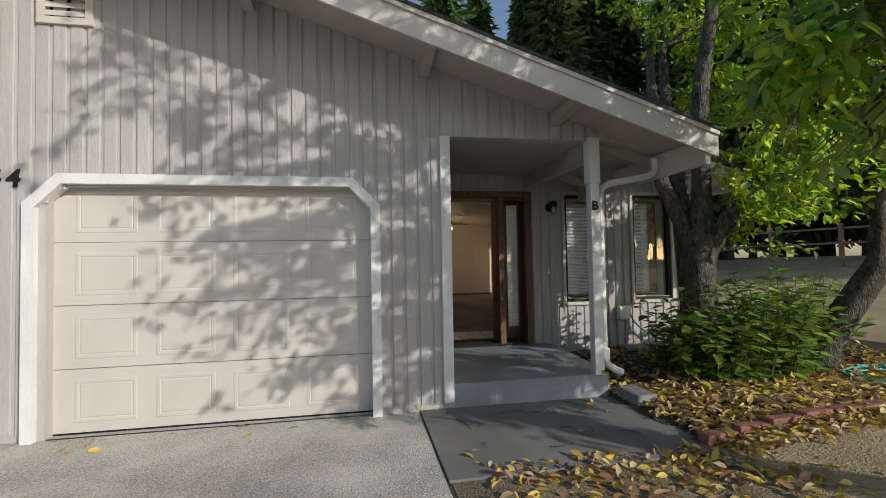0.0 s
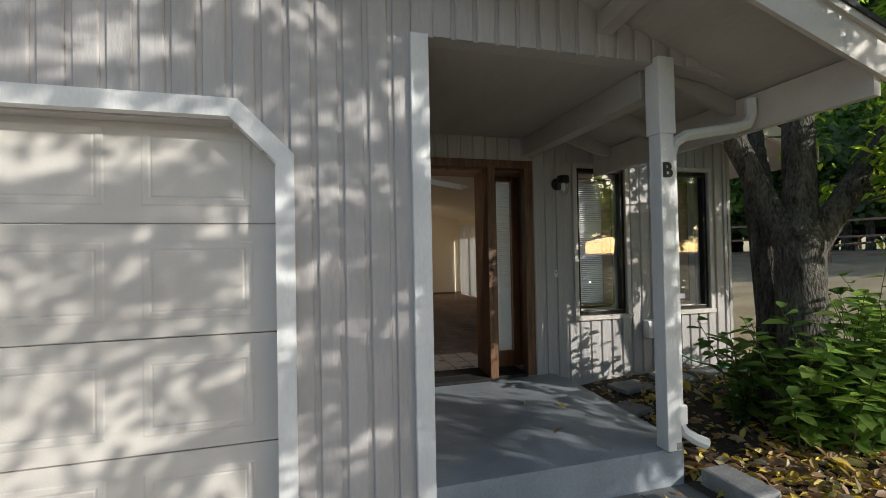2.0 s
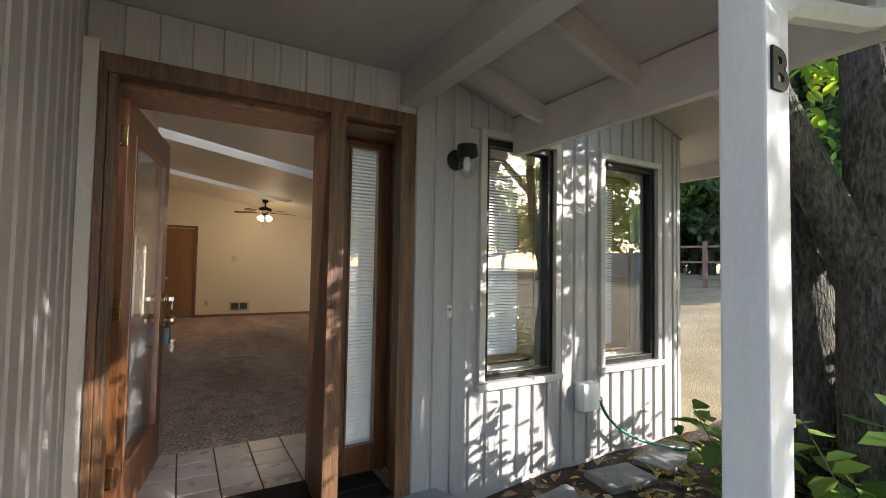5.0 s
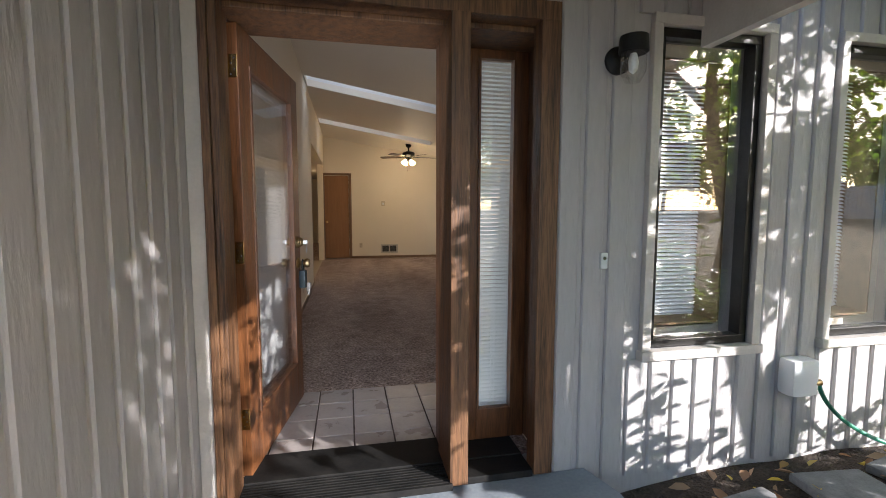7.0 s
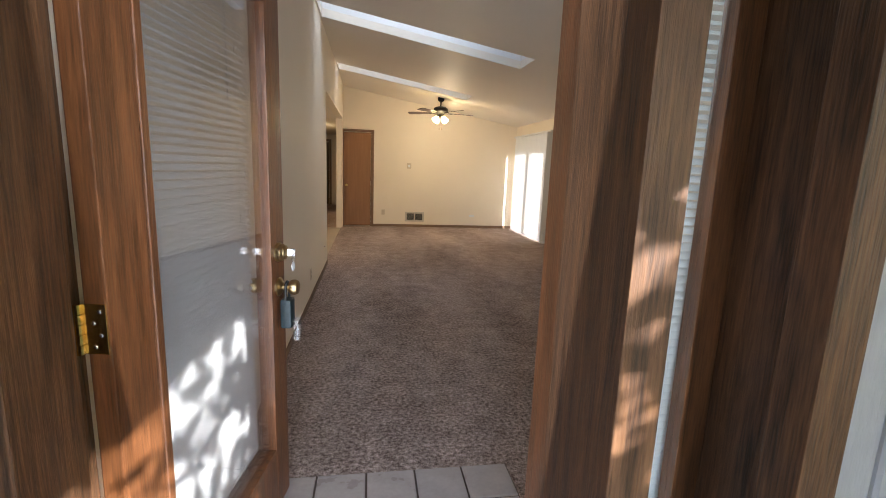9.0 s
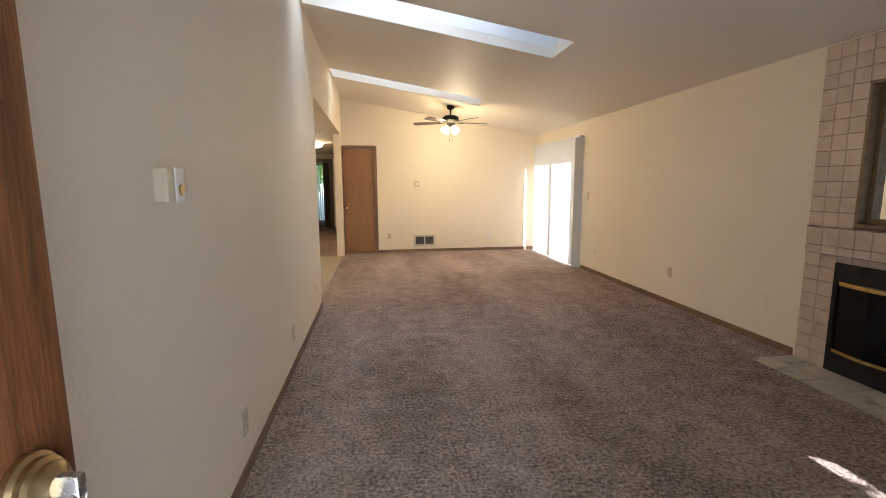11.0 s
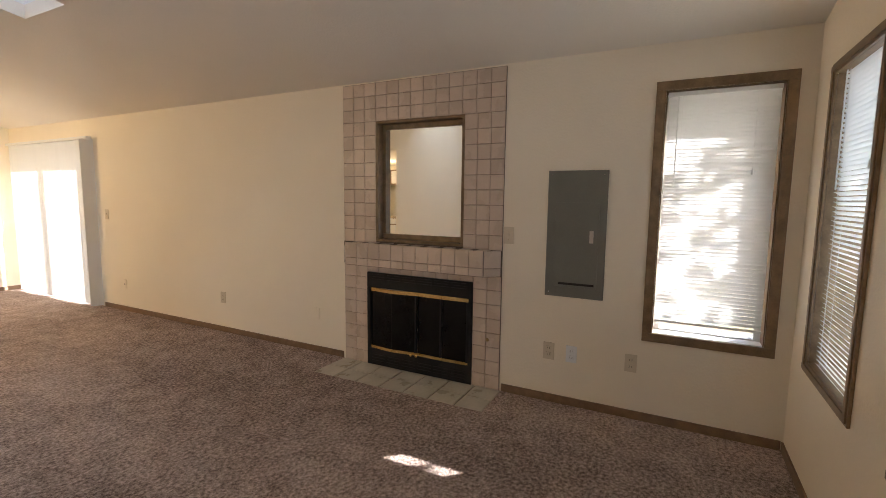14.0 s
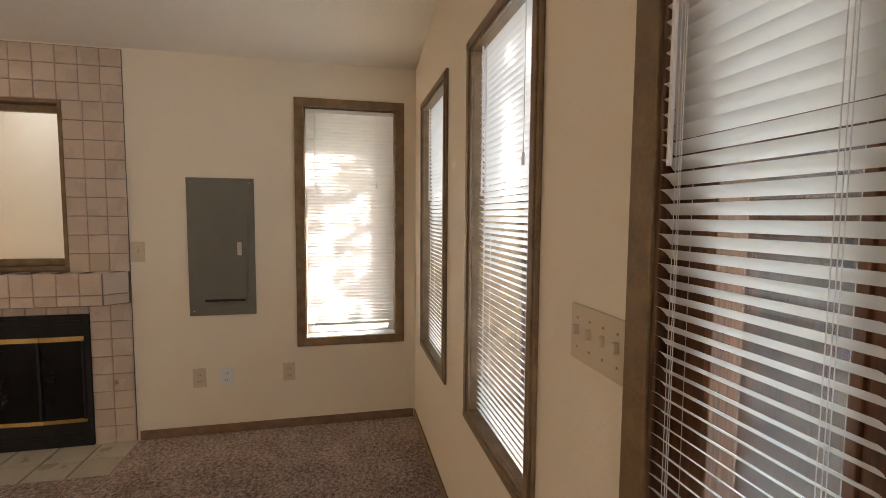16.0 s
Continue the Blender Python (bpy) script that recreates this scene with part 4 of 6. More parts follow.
for i in range(120):
    a = i / 119 * 6.5 * math.pi
    r = 0.30 + 0.05 * math.sin(a * 0.37) + 0.03 * math.sin(a * 1.3)
    pts.append((r * 1.5 * math.cos(a), r * math.sin(a), 0.015 + 0.004 * (i % 30) / 6 + 0.01 * math.sin(a * 0.7)))
tube(bm, pts, 0.012, 6)
part("tube", bm, M_TEALHOSE, coil, soft=True)

# stepping stones in the bed
for x, y, a in ((2.82, 5.28, 20), (3.22, 5.72, 8), (3.75, 5.75, -6), (4.25, 5.8, 12)):
    st = part("stepping_stone", boxes((-0.19, 0.19, -0.13, 0.13, 0, 0.045), bev=0.012), M_PAVER)
    st.matrix_world = pose(x, y, rolling(x, y) + 0.03, 0, 0, a)
    tagged(st, "grey concrete stepping stone in the leaf-strewn bed", "stepping stone", "stepping stones")

# red brick edging
for i in range(12):
    x = 2.62 + i * 0.305
    y = 3.02 + 0.045 * math.sin(i * 0.4) + 0.008 * max(0, i - 3) ** 1.7
    bm = boxes((-0.145, 0.145, -0.05, 0.05, 0, 0.085), bev=0.014)
    o = part("edging_brick", bm, M_BRICKEDGE)
    o.matrix_world = pose(x, y, rolling(x, y) - 0.005, random.uniform(-3, 3), random.uniform(-3, 3), 4 * math.cos(i * 0.4) + i * 0.6 + random.uniform(-3, 3))
    tagged(o, "red scalloped concrete edging brick beside the bed", "edging brick", "bed edging bricks")

# chimney chase and flue behind the roof
ch = thing("chimney", (5.6, 8.85, 2.2), "brown boxed chimney chase with a dark metal flue cap", "chimney", kind="structure")
part("chase", boxes((-0.65, 0.45, -0.5, 0.5, -1.9, 2.7)), M_SIDING, ch)
part("flue", turned([(0.14, 2.7), (0.14, 2.92), (0.23, 2.94), (0.23, 3.06), (0.16, 3.12)], 20, at=(-0.45, 0, 0)), M_BLACK, ch, soft=True)

# ---- things inside ----
# front door hardware
for z in (0.22, 0.97, 1.76):
    h = part("hinge", boxes((-0.0025, 0.001, -0.018, 0.026, z, z + 0.095), bev=0.0008), M_BRASS, door, "brass butt hinge screwed to the door edge")
    for k in range(5):
        part("knuckle", turned([(0.0065, z + k * 0.0192), (0.0065, z + k * 0.0192 + 0.0175)], 10, at=(-0.006, 0.03, 0)), M_BRASS, h)
    for dy, dz in ((0.006, 0.014), (-0.006, 0.036), (0.006, 0.059), (-0.006, 0.081)):
        part("screw", turned([(0.0042, -0.0025), (0.003, -0.0036)], 8, "X", (0, dy, z + dz)), M_STEEL, h)
lock = part("deadbolt", turned([(0.036, -0.022), (0.036, -0.03), (0.031, -0.034), (0.031, -0.042), (0.026, -0.046), (0.026, -0.052), (0.019, -0.056), (0.014, -0.06)], 24, "Y", (0.84, 0, 1.005)), M_OLDBRASS, door, "ribbed antique brass deadbolt with a key in it", soft=True)
part("key", boxes((0.834, 0.846, -0.085, -0.058, 0.992, 1.018), bev=0.002), M_STEEL, lock)
bm = turned([(0.001, -0.001), (0.017, -0.001), (0.017, 0.001), (0.001, 0.001)], 20, "Y", (0.84, -0.078, 0.955))
part("key_tag", bm, M_WHITEP, lock, "round white key tag")
bm = bmesh.new()
tube(bm, [(0.84 + 0.012 * math.cos(a), -0.078, 0.985 + 0.014 * math.sin(a)) for a in [i * math.pi / 6 for i in range(13)]], 0.0012, 5)
part("key_ring", bm, M_STEEL, lock)
knob = part("knob", turned([(0.034, -0.022), (0.034, -0.028), (0.022, -0.036), (0.012, -0.04), (0.012, -0.058), (0.02, -0.062), (0.028, -0.072), (0.029, -0.085), (0.024, -0.094), (0.01, -0.097)], 24, "Y", (0.84, 0, 0.875)), M_OLDBRASS, door, "antique brass door knob", soft=True)
part("knob", turned([(0.034, 0.022), (0.034, 0.028), (0.012, 0.036), (0.012, 0.05), (0.028, 0.062), (0.028, 0.078), (0.01, 0.085)], 24, "Y", (0.84, 0, 0.875)), M_OLDBRASS, door, soft=True)
lb = thing("key_lockbox", (0, 0, 0), "dark teal key lockbox hanging from the door knob", "lockbox")
lb.matrix_world = door.matrix_world @ pose(0.845, -0.052, 0.72, 0, 0, 0)
part("body", boxes((-0.026, 0.026, -0.02, 0.02, 0.0, 0.11), bev=0.008), surf("teal_black_rubber", (0.008, 0.018, 0.022), (0.015, 0.03, 0.036), 0.5, 9, 80, 0.05), lb, soft=True)
bm = bmesh.new()
tube(bm, [(-0.018, 0, 0.105), (-0.018, 0, 0.15), (-0.012, 0, 0.168), (0.0, 0, 0.174), (0.012, 0, 0.168), (0.018, 0, 0.15), (0.018, 0, 0.105)], 0.005, 8)
part("shackle", bm, M_BLACK, lb, soft=True)
part("key_bag", boxes((-0.02, 0.03, -0.045, -0.022, -0.05, 0.03), bev=0.006), M_JAR, lb, "clear plastic bag of keys")
db2 = blind((0, 0, 0), 0.60, 0.27, 1.82, "X", "white mini blind hung behind the front door glass", wand=False)
db2.matrix_world = door.matrix_world @ pose(0.455, 0.045, 0)

# closet door and its casing
cdt = thing("closet_door", (1.20, FAR, FLOOR), "tan flat hollow-core closet door, closed", "door")
part("leaf", boxes((-0.285, 0.285, 0.02, 0.055, 0.012, 2.03), bev=0.002), M_HOLLOW, cdt)
part("knob", turned([(0.026, 0.018), (0.026, 0.012), (0.01, 0.004), (0.01, -0.012), (0.024, -0.022), (0.026, -0.035), (0.012, -0.045)], 20, "Y", (-0.235, 0, 0.90)), M_BRASS, cdt, soft=True)
for z in (0.25, 1.0, 1.75):
    part("hinge", turned([(0.007, z), (0.007, z + 0.09)], 8, at=(0.292, 0.012, 0)), M_BRASS, cdt)
cc = thing("closet_casing", (1.20, FAR, FLOOR), "brown wood casing round the closet door", "door casing", kind="structure")
for s in ((-0.355, -0.297, 0.0, 2.095), (0.297, 0.355, 0.0, 2.095), (-0.297, 0.297, 2.04, 2.095)):
    part("casing", boxes((s[0], s[1], -0.014, -0.001, s[2], s[3]), bev=0.003), M_BASE, cc)
for s in ((-0.3, -0.287, 0, 2.05), (0.287, 0.3, 0, 2.05)):
    part("jamb", boxes((s[0], s[1], 0.0, 0.11, s[2], s[3])), M_BASE, cc)

# baseboards
def baseboard(x0, x1, y0, y1):
    structure("baseboard", boxes((x0, x1, y0, y1, FLOOR, FLOOR + 0.056), bev=0.003), M_BASE, "thin brown wood baseboard", "baseboard")
baseboard(1.555, RW - 0.001, FAR - 0.012, FAR - 0.001)
baseboard(RW - 0.012, RW - 0.001, 9.56, 13.36)
baseboard(RW - 0.012, RW - 0.001, DWI + 0.013, 8.10)
baseboard(2.44, RW - 0.013, DWI + 0.001, DWI + 0.012)
baseboard(LW + 0.001, LW + 0.012, DWI + 0.02, 11.64)

# fireplace
TF = RW - 0.015
M_Y0, M_Y1, M_Z0, M_Z1 = 8.425, 9.205, 1.485, 2.44
F_Y0, F_Y1, F_Z1 = 8.337, 9.29, 1.226
fp = thing("fireplace", (RW, 8.825, FLOOR), "pink-beige tiled fireplace with mirror and black firebox", "fireplace")
bm = bmesh.new()
for a, b, c, d in cells(8.118, 9.533, FLOOR, 2.74, [(F_Y0, F_Y1, FLOOR, F_Z1), (M_Y0, M_Y1, M_Z0, M_Z1)]):
    box(bm, TF + 0.006 - RW, -0.0005, a - 8.825, b - 8.825, c - FLOOR, d - FLOOR)
surround = part("surround", bm, M_JOINT, fp)
# mirror in its niche
for s in ((M_Y0, M_Y1, M_Z1 - 0.02, M_Z1), (M_Y0, M_Y1, M_Z0, M_Z0 + 0.02), (M_Y0, M_Y0 + 0.02, M_Z0 + 0.02, M_Z1 - 0.02), (M_Y1 - 0.02, M_Y1, M_Z0 + 0.02, M_Z1 - 0.02)):
    part("niche_liner", boxes((-0.016, 0.10, s[0] - 8.825, s[1] - 8.825, s[2] - FLOOR, s[3] - FLOOR), bev=0.003), M_CASING, fp)
for s in ((M_Y0 + 0.02, M_Y1 - 0.02, M_Z1 - 0.06, M_Z1 - 0.02), (M_Y0 + 0.02, M_Y1 - 0.02, M_Z0 + 0.02, M_Z0 + 0.06), (M_Y0 + 0.02, M_Y0 + 0.05, M_Z0 + 0.06, M_Z1 - 0.06), (M_Y1 - 0.05, M_Y1 - 0.02, M_Z0 + 0.06, M_Z1 - 0.06)):
    part("mirror_frame", boxes((0.055, 0.095, s[0] - 8.825, s[1] - 8.825, s[2] - FLOOR, s[3] - FLOOR), bev=0.005), M_CASING, fp)
part("mirror", boxes((0.075, 0.081, M_Y0 + 0.05 - 8.825, M_Y1 - 0.05 - 8.825, M_Z0 + 0.06 - FLOOR, M_Z1 - 0.06 - FLOOR)), M_MIRROR, fp, "clear mirror in a brown frame")
# mantel ledge with clipped ends
ledge = bmesh.new()
prism(ledge, [(-0.016, -0.70), (-0.10, -0.60), (-0.10, 0.62), (-0.016, 0.70)], 0.845, 1.03, "Z")
mantel = part("mantel", ledge, M_JOINT, fp)
# firebox
def fb(name, y0, y1, z0, z1, x0=-0.03, x1=0.0, material=M_BLACK, bev=0.002, label="", parent=fp):
    return part(name, boxes((x0, x1, y0 - 8.825, y1 - 8.825, z0 - FLOOR, z1 - FLOOR), bev=bev), material, parent, label)
fb("firebox_back", F_Y0, F_Y1, FLOOR, F_Z1, 0.10, 0.112, bev=0)
fb("firebox_head", F_Y0, F_Y1, 1.10, F_Z1, -0.024, 0.02)
fb("firebox_foot", F_Y0, F_Y1, FLOOR + 0.003, 0.585, -0.024, 0.02)
fb("firebox_side", F_Y0, F_Y0 + 0.03, 0.585, 1.10, -0.024, 0.02)
fb("firebox_side", F_Y1 - 0.03, F_Y1, 0.585, 1.10, -0.024, 0.02)
for k in range(6):
    y0 = F_Y0 + 0.05 + k * 0.145
    for zz in (1.165, 1.185, 1.205):
        fb("louvre", y0, y0 + 0.125, zz, zz + 0.008, -0.031, -0.02, bev=0)
    for zz in (0.475, 0.50, 0.525):
        fb("louvre", y0, y0 + 0.125, zz, zz + 0.008, -0.031, -0.02, bev=0)
xs = [F_Y0 + 0.03 + (F_Y1 - F_Y0 - 0.06) * k / 4 for k in range(5)]
for k in range(4):
    fold = ((-0.005, -0.032), (-0.032, -0.005))[k % 2] if k > 1 else ((-0.005, -0.012), (-0.012, -0.005))[k % 2]
    for nm, z0, z1, mat_, th in (("glass_door", 0.605, 1.07, M_DARKGLASS, 0.004), ("brass_trim", 1.07, 1.098, M_BRASS, 0.012), ("brass_trim", 0.585, 0.608, M_BRASS, 0.012)):
        bm = bmesh.new()
        prism(bm, [(fold[0], xs[k] + 0.002 - 8.825), (fold[1], xs[k + 1] - 0.002 - 8.825), (fold[1] - th, xs[k + 1] - 0.002 - 8.825), (fold[0] - th, xs[k] + 0.002 - 8.825)], z0 - FLOOR, z1 - FLOOR, "Z")
        part(nm, bm, mat_, fp, "polished brass strip" if mat_ is M_BRASS else "smoked glass fold door")
    fb("door_stile", xs[k] + 0.0, xs[k] + 0.014, 0.608, 1.07, -0.03, -0.012)
for k, yy in ((1, 8.80), (2, 8.85)):
    part("handle", turned([(0.006, -0.04), (0.012, -0.055), (0.006, -0.06)], 10, "X", (0, yy - 8.825, 0.155)), M_BRASS, fp)
part("gas_key_plate", turned([(0.014, -0.018), (0.008, -0.024)], 12, "X", (0, -0.61, 0.37)), M_OLDBRASS, fp)

# breaker panel
ep = thing("breaker_panel", (RW, 7.615, 1.19), "grey metal electrical breaker panel, closed", "breaker panel")
part("cover", boxes((-0.012, -0.0005, -0.19, 0.19, 0, 0.838), bev=0.003), M_PANEL, ep)
dd = part("door", boxes((-0.019, -0.011, -0.145, 0.135, 0.07, 0.63), bev=0.003), M_PANEL, ep)
part("latch", boxes((-0.024, -0.018, -0.115, -0.09, 0.37, 0.45), bev=0.002), M_VENTM, dd)
part("label_strip", boxes((-0.0205, -0.0185, -0.13, 0.10, 0.085, 0.10)), M_BLACK, dd)
for y, z in ((-0.165, 0.03), (0.165, 0.03), (-0.165, 0.81), (0.165, 0.81)):
    part("screw", turned([(0.006, -0.012), (0.004, -0.015)], 10, "X", (0, y, z)), M_STEEL, ep)


# outlets and switches: plates on a wall; n is the way the wall faces
def plate(name, at, face, w, h, label, category, material=M_IVORY, kind_="outlet", gangs=1, group="wall outlets"):
    t = thing(name, at, label, category, group)
    t.rotation_mode = "XYZ"
    t.rotation_euler = (0, 0, {"-Y": 0, "+X": math.pi / 2, "+Y": math.pi, "-X": -math.pi / 2}[face])
    part("plate", boxes((-w / 2, w / 2, -0.006, 0.0, -h / 2, h / 2), bev=0.002), material, t)
    if kind_ == "outlet":
        for dz in (-0.022, 0.022):
            o = part("socket", boxes((-0.017, 0.017, -0.0085, -0.004, dz - 0.014, dz + 0.014), bev=0.003), material, t)
            for dx in (-0.007, 0.007):
                part("slot", boxes((dx - 0.0013, dx + 0.0013, -0.009, -0.0083, dz - 0.006, dz + 0.005)), M_BLACK, o)
    elif kind_ == "switch":
        for g_ in range(gangs):
            x = (g_ - (gangs - 1) / 2) * 0.046
            part("toggle", boxes((x - 0.005, x + 0.005, -0.017, -0.005, -0.004, 0.016), bev=0.002), material, t)
            for dz in (-0.03, 0.03):
                part("screw", turned([(0.003, -0.0062), (0.0025, -0.0075)], 8, "Y", (x, 0, dz)), M_OLDBRASS, t)
    elif kind_ == "jack":
        part("jack", turned([(0.008, -0.006), (0.006, -0.012)], 12, "Y"), M_STEEL, t)
    return t


OUT = "ivory duplex wall outlet above the baseboard"
plate("outlet", (RW, 11.13, 0.80), "-X", 0.072, 0.115, OUT, "outlet")
plate("outlet", (RW, 7.237, 0.805), "-X", 0.072, 0.115, OUT, "outlet")
plate("blank_plate", (RW, 9.87, 0.79), "-X", 0.072, 0.115, "cream painted blank wall plate", "wall plate", M_WALL, "none")
plate("cable_jack", (RW, 12.905, 0.767), "-X", 0.07, 0.115, "cream cable jack plate", "wall plate", M_WALL, "jack")
plate("outlet", (RW, 7.764, 0.80), "-X", 0.075, 0.12, OUT, "outlet")
plate("phone_jack", (RW, 7.61, 0.80), "-X", 0.072, 0.115, "white phone and cable jack plate", "wall plate", M_WHITEP, "outlet")
plate("light_switch", (RW, 8.075, 1.585), "-X", 0.072, 0.12, "ivory single light switch beside the fireplace", "light switch", M_IVORY, "switch", 1, "light switches")
plate("light_switch", (RW, 13.20, 1.60), "-X", 0.072, 0.12, "ivory single light switch beside the slider", "light switch", M_IVORY, "switch", 1, "light switches")
plate("light_switch", (2.535, DWI, 1.575), "+Y", 0.19, 0.115, "ivory four-gang switch plate beside the front door", "light switch", M_IVORY, "switch", 4, "light switches")
plate("outlet", (LW, 8.66, 0.69), "+X", 0.072, 0.115, OUT, "outlet")
plate("outlet", (LW, 9.91, 0.70), "+X", 0.072, 0.115, OUT, "outlet")
plate("cable_jack", (LW, 11.2, 0.75), "+X", 0.07, 0.115, "cream cable jack plate", "wall plate", M_WALL, "jack")
plate("outlet", (1.77, FAR, 0.762), "-Y", 0.072, 0.115, OUT, "outlet")
plate("blank_plate", (4.35, FAR, 0.80), "-Y", 0.072, 0.115, "cream painted blank wall plate", "wall plate", M_WALL, "none")
plate("cable_plate", (3.80, FAR, 0.716), "-Y", 0.12, 0.05, "white low cable plate on the end wall", "wall plate", M_WHITEP, "jack")

# door chime on the left wall
dc = thing("door_chime", (LW, 8.03, 1.79), "ivory door chime box with a round brass badge", "door chime")
part("box", boxes((0, 0.04, -0.045, 0.055, -0.05, 0.05), bev=0.004), M_IVORY, dc)
part("face", boxes((0.04, 0.046, 0.0, 0.055, -0.054, 0.054), bev=0.003), M_WHITEP, dc)
part("badge", turned([(0.018, 0.046), (0.015, 0.051)], 16, "X", (0, 0.03, -0.015)), M_OLDBRASS, dc)

# thermostat and vent on the end wall
th = thing("thermostat", (2.335, FAR, 1.80), "small cream plastic wall thermostat", "thermostat")
part("body", boxes((-0.055, 0.04, -0.035, 0, -0.06, 0.06), bev=0.006), M_IVORY, th)
part("dial", boxes((-0.03, 0.015, -0.042, -0.034, -0.03, 0.02), bev=0.003), M_WHITEP, th)
hv = thing("wall_heater_vent", (2.475, FAR, 0.67), "cream metal wall heater grille with two louvred openings", "vent")
for s in ((-0.215, 0.215, 0.075, 0.108), (-0.215, 0.215, -0.108, -0.075), (-0.215, -0.175, -0.075, 0.075), (0.175, 0.215, -0.075, 0.075), (-0.015, 0.015, -0.075, 0.075)):
    part("frame", boxes((s[0], s[1], -0.022, 0, s[2], s[3]), bev=0.003), M_VENTM, hv)
part("backing", boxes((-0.175, 0.175, -0.004, -0.001, -0.075, 0.075)), M_BLACK, hv)
for i in range(13):
    for x0 in (-0.17, 0.02):
        part("louvre", boxes((x0 + i * 0.0115, x0 + i * 0.0115 + 0.005, -0.016, -0.004, -0.075, 0.075)), M_PANEL, hv)

# ceiling fan with three lamps
FX, FY = 2.80, 14.30
fan = thing("ceiling_fan", (FX, FY, ceil_z(FX)), "dark bronze ceiling fan with wooden blades and three lit lamps", "ceiling fan")
part("canopy", turned([(0.065, 0.012), (0.065, -0.01), (0.055, -0.05), (0.02, -0.07)], 24), M_BLACK, fan, soft=True)
part("downrod", turned([(0.014, -0.06), (0.014, -0.16)], 12), M_BLACK, fan, soft=True)
part("motor", turned([(0.03, -0.15), (0.10, -0.165), (0.135, -0.19), (0.14, -0.24), (0.11, -0.265), (0.07, -0.29), (0.06, -0.325)], 28), M_BLACK, fan, soft=True)
for i in range(5):
    a = 72 * i + 10
    bm = bmesh.new()
    prism(bm, [(0.17, -0.045), (0.30, -0.062), (0.62, -0.068), (0.655, -0.05), (0.66, 0.0), (0.655, 0.05), (0.62, 0.068), (0.30, 0.062), (0.17, 0.045)], -0.003, 0.003, "Z")
    bm.transform(pose(0, 0, -0.272, 0, 0, a) @ pose(0, 0, 0, 11, 0, 0))
    bl = part("blade", bm, M_FANWOOD, fan)
    bm = boxes((0.10, 0.24, -0.012, 0.012, -0.012, -0.004), bev=0.003)
    bm.transform(pose(0, 0, -0.272, 0, 0, a))
    part("blade_arm", bm, M_BLACK, bl)
part("light_kit", turned([(0.06, -0.325), (0.07, -0.34), (0.05, -0.37), (0.02, -0.385)], 20), M_BLACK, fan, soft=True)
for i in range(4):
    a = 90 * i + 30
    bm = turned([(0.026, 0.0), (0.034, -0.02), (0.05, -0.06), (0.062, -0.095), (0.058, -0.1)], 18)
    bm.transform(pose(0, 0, -0.35, 0, 0, a) @ pose(0.07, 0, 0, 0, -42, 0))
    part("lamp_shade", bm, M_BULB, fan, "glowing amber frosted glass shade", soft=True)
for dx in (-0.02, 0.03):
    part("pull_chain", boxes((dx - 0.001, dx + 0.001, -0.001, 0.001, -0.56, -0.38), (dx - 0.005, dx + 0.005, -0.005, 0.005, -0.585, -0.55)), M_OLDBRASS, fan)
fl_d = bpy.data.lights.new("fan_lamp", "POINT")
fl_d.energy, fl_d.color, fl_d.shadow_soft_size = 5, (1.0, 0.78, 0.5), 0.12
new("fan_lamp", fl_d).location = (FX, FY, ceil_z(FX) - 0.55)

# sliding door with vertical vanes
sd = thing("sliding_door", (RW, 14.42, FLOOR), "sliding glass patio door in a white frame", "patio door", kind="structure")
for s in ((-1.0, 1.0, 2.0, 2.06), (-1.0, 1.0, 0, 0.05), (-1.0, -0.94, 0.05, 2.0), (0.94, 1.0, 0.05, 2.0), (-0.04, 0.04, 0.05, 2.0)):
    part("frame", boxes((0.06, 0.13, s[0], s[1], s[2], s[3]), bev=0.004), M_WHITEP, sd)
for s in ((-0.94, -0.04), (0.04, 0.94)):
    g = part("pane", boxes((0.09, 0.095, s[0], s[1], 0.05, 2.0)), M_GLASS, sd)
    g.visible_shadow = False
vb = thing("vertical_blind", (RW - 0.075, 14.42, FLOOR), "white vertical vane blind drawn over the patio door", "blind")
part("head_rail", boxes((-0.03, 0.03, -1.08, 1.04, 2.055, 2.09), bev=0.004), M_WHITEP, vb)
bm = bmesh.new()
prev = None
for k in range(5):
    u = -0.055 + 0.11 * k / 4
    v = 0.004 * (1 - (k / 2 - 1) ** 2)
    cur = (bm.verts.new((v, u, 0.02)), bm.verts.new((v, u, 2.06)))
    if prev:
        bm.faces.new((prev[0], cur[0], cur[1], prev[1]))
    prev = cur
vme = bpy.data.meshes.new("vane")
bm.to_mesh(vme); bm.free(); vme.materials.append(M_VANE); smooth(vme, 60)
for i in range(24):
    v = new("vane", vme)
    v.parent = vb
    v.location = (0, -0.98 + i * 0.0855, 0)
    v.rotation_euler = (0, 0, radians(-3 + random.uniform(-1, 1)))
for i in range(5):
    v = new("vane", vme)
    v.parent = vb
    v.location = (0, -1.045 + i * 0.014, 0)
    v.rotation_euler = (0, 0, radians(78))
area("slider_daylight", (RW + 0.16, 14.42, 1.5), (0, 14.42, 1.3), 1.9, 1.9, 1.3, (0.9, 0.95, 1.0))
area("doorway_daylight", (1.45, 6.215, 1.5), (1.6, 9, 2.0), 0.84, 1.8, 2.3, (0.92, 0.96, 1.0), 140)
area("sidelight_daylight", (2.2, 6.35, 1.51), (2.2, 9, 1.45), 0.17, 1.76, 0.14, (0.9, 1.0, 0.94))
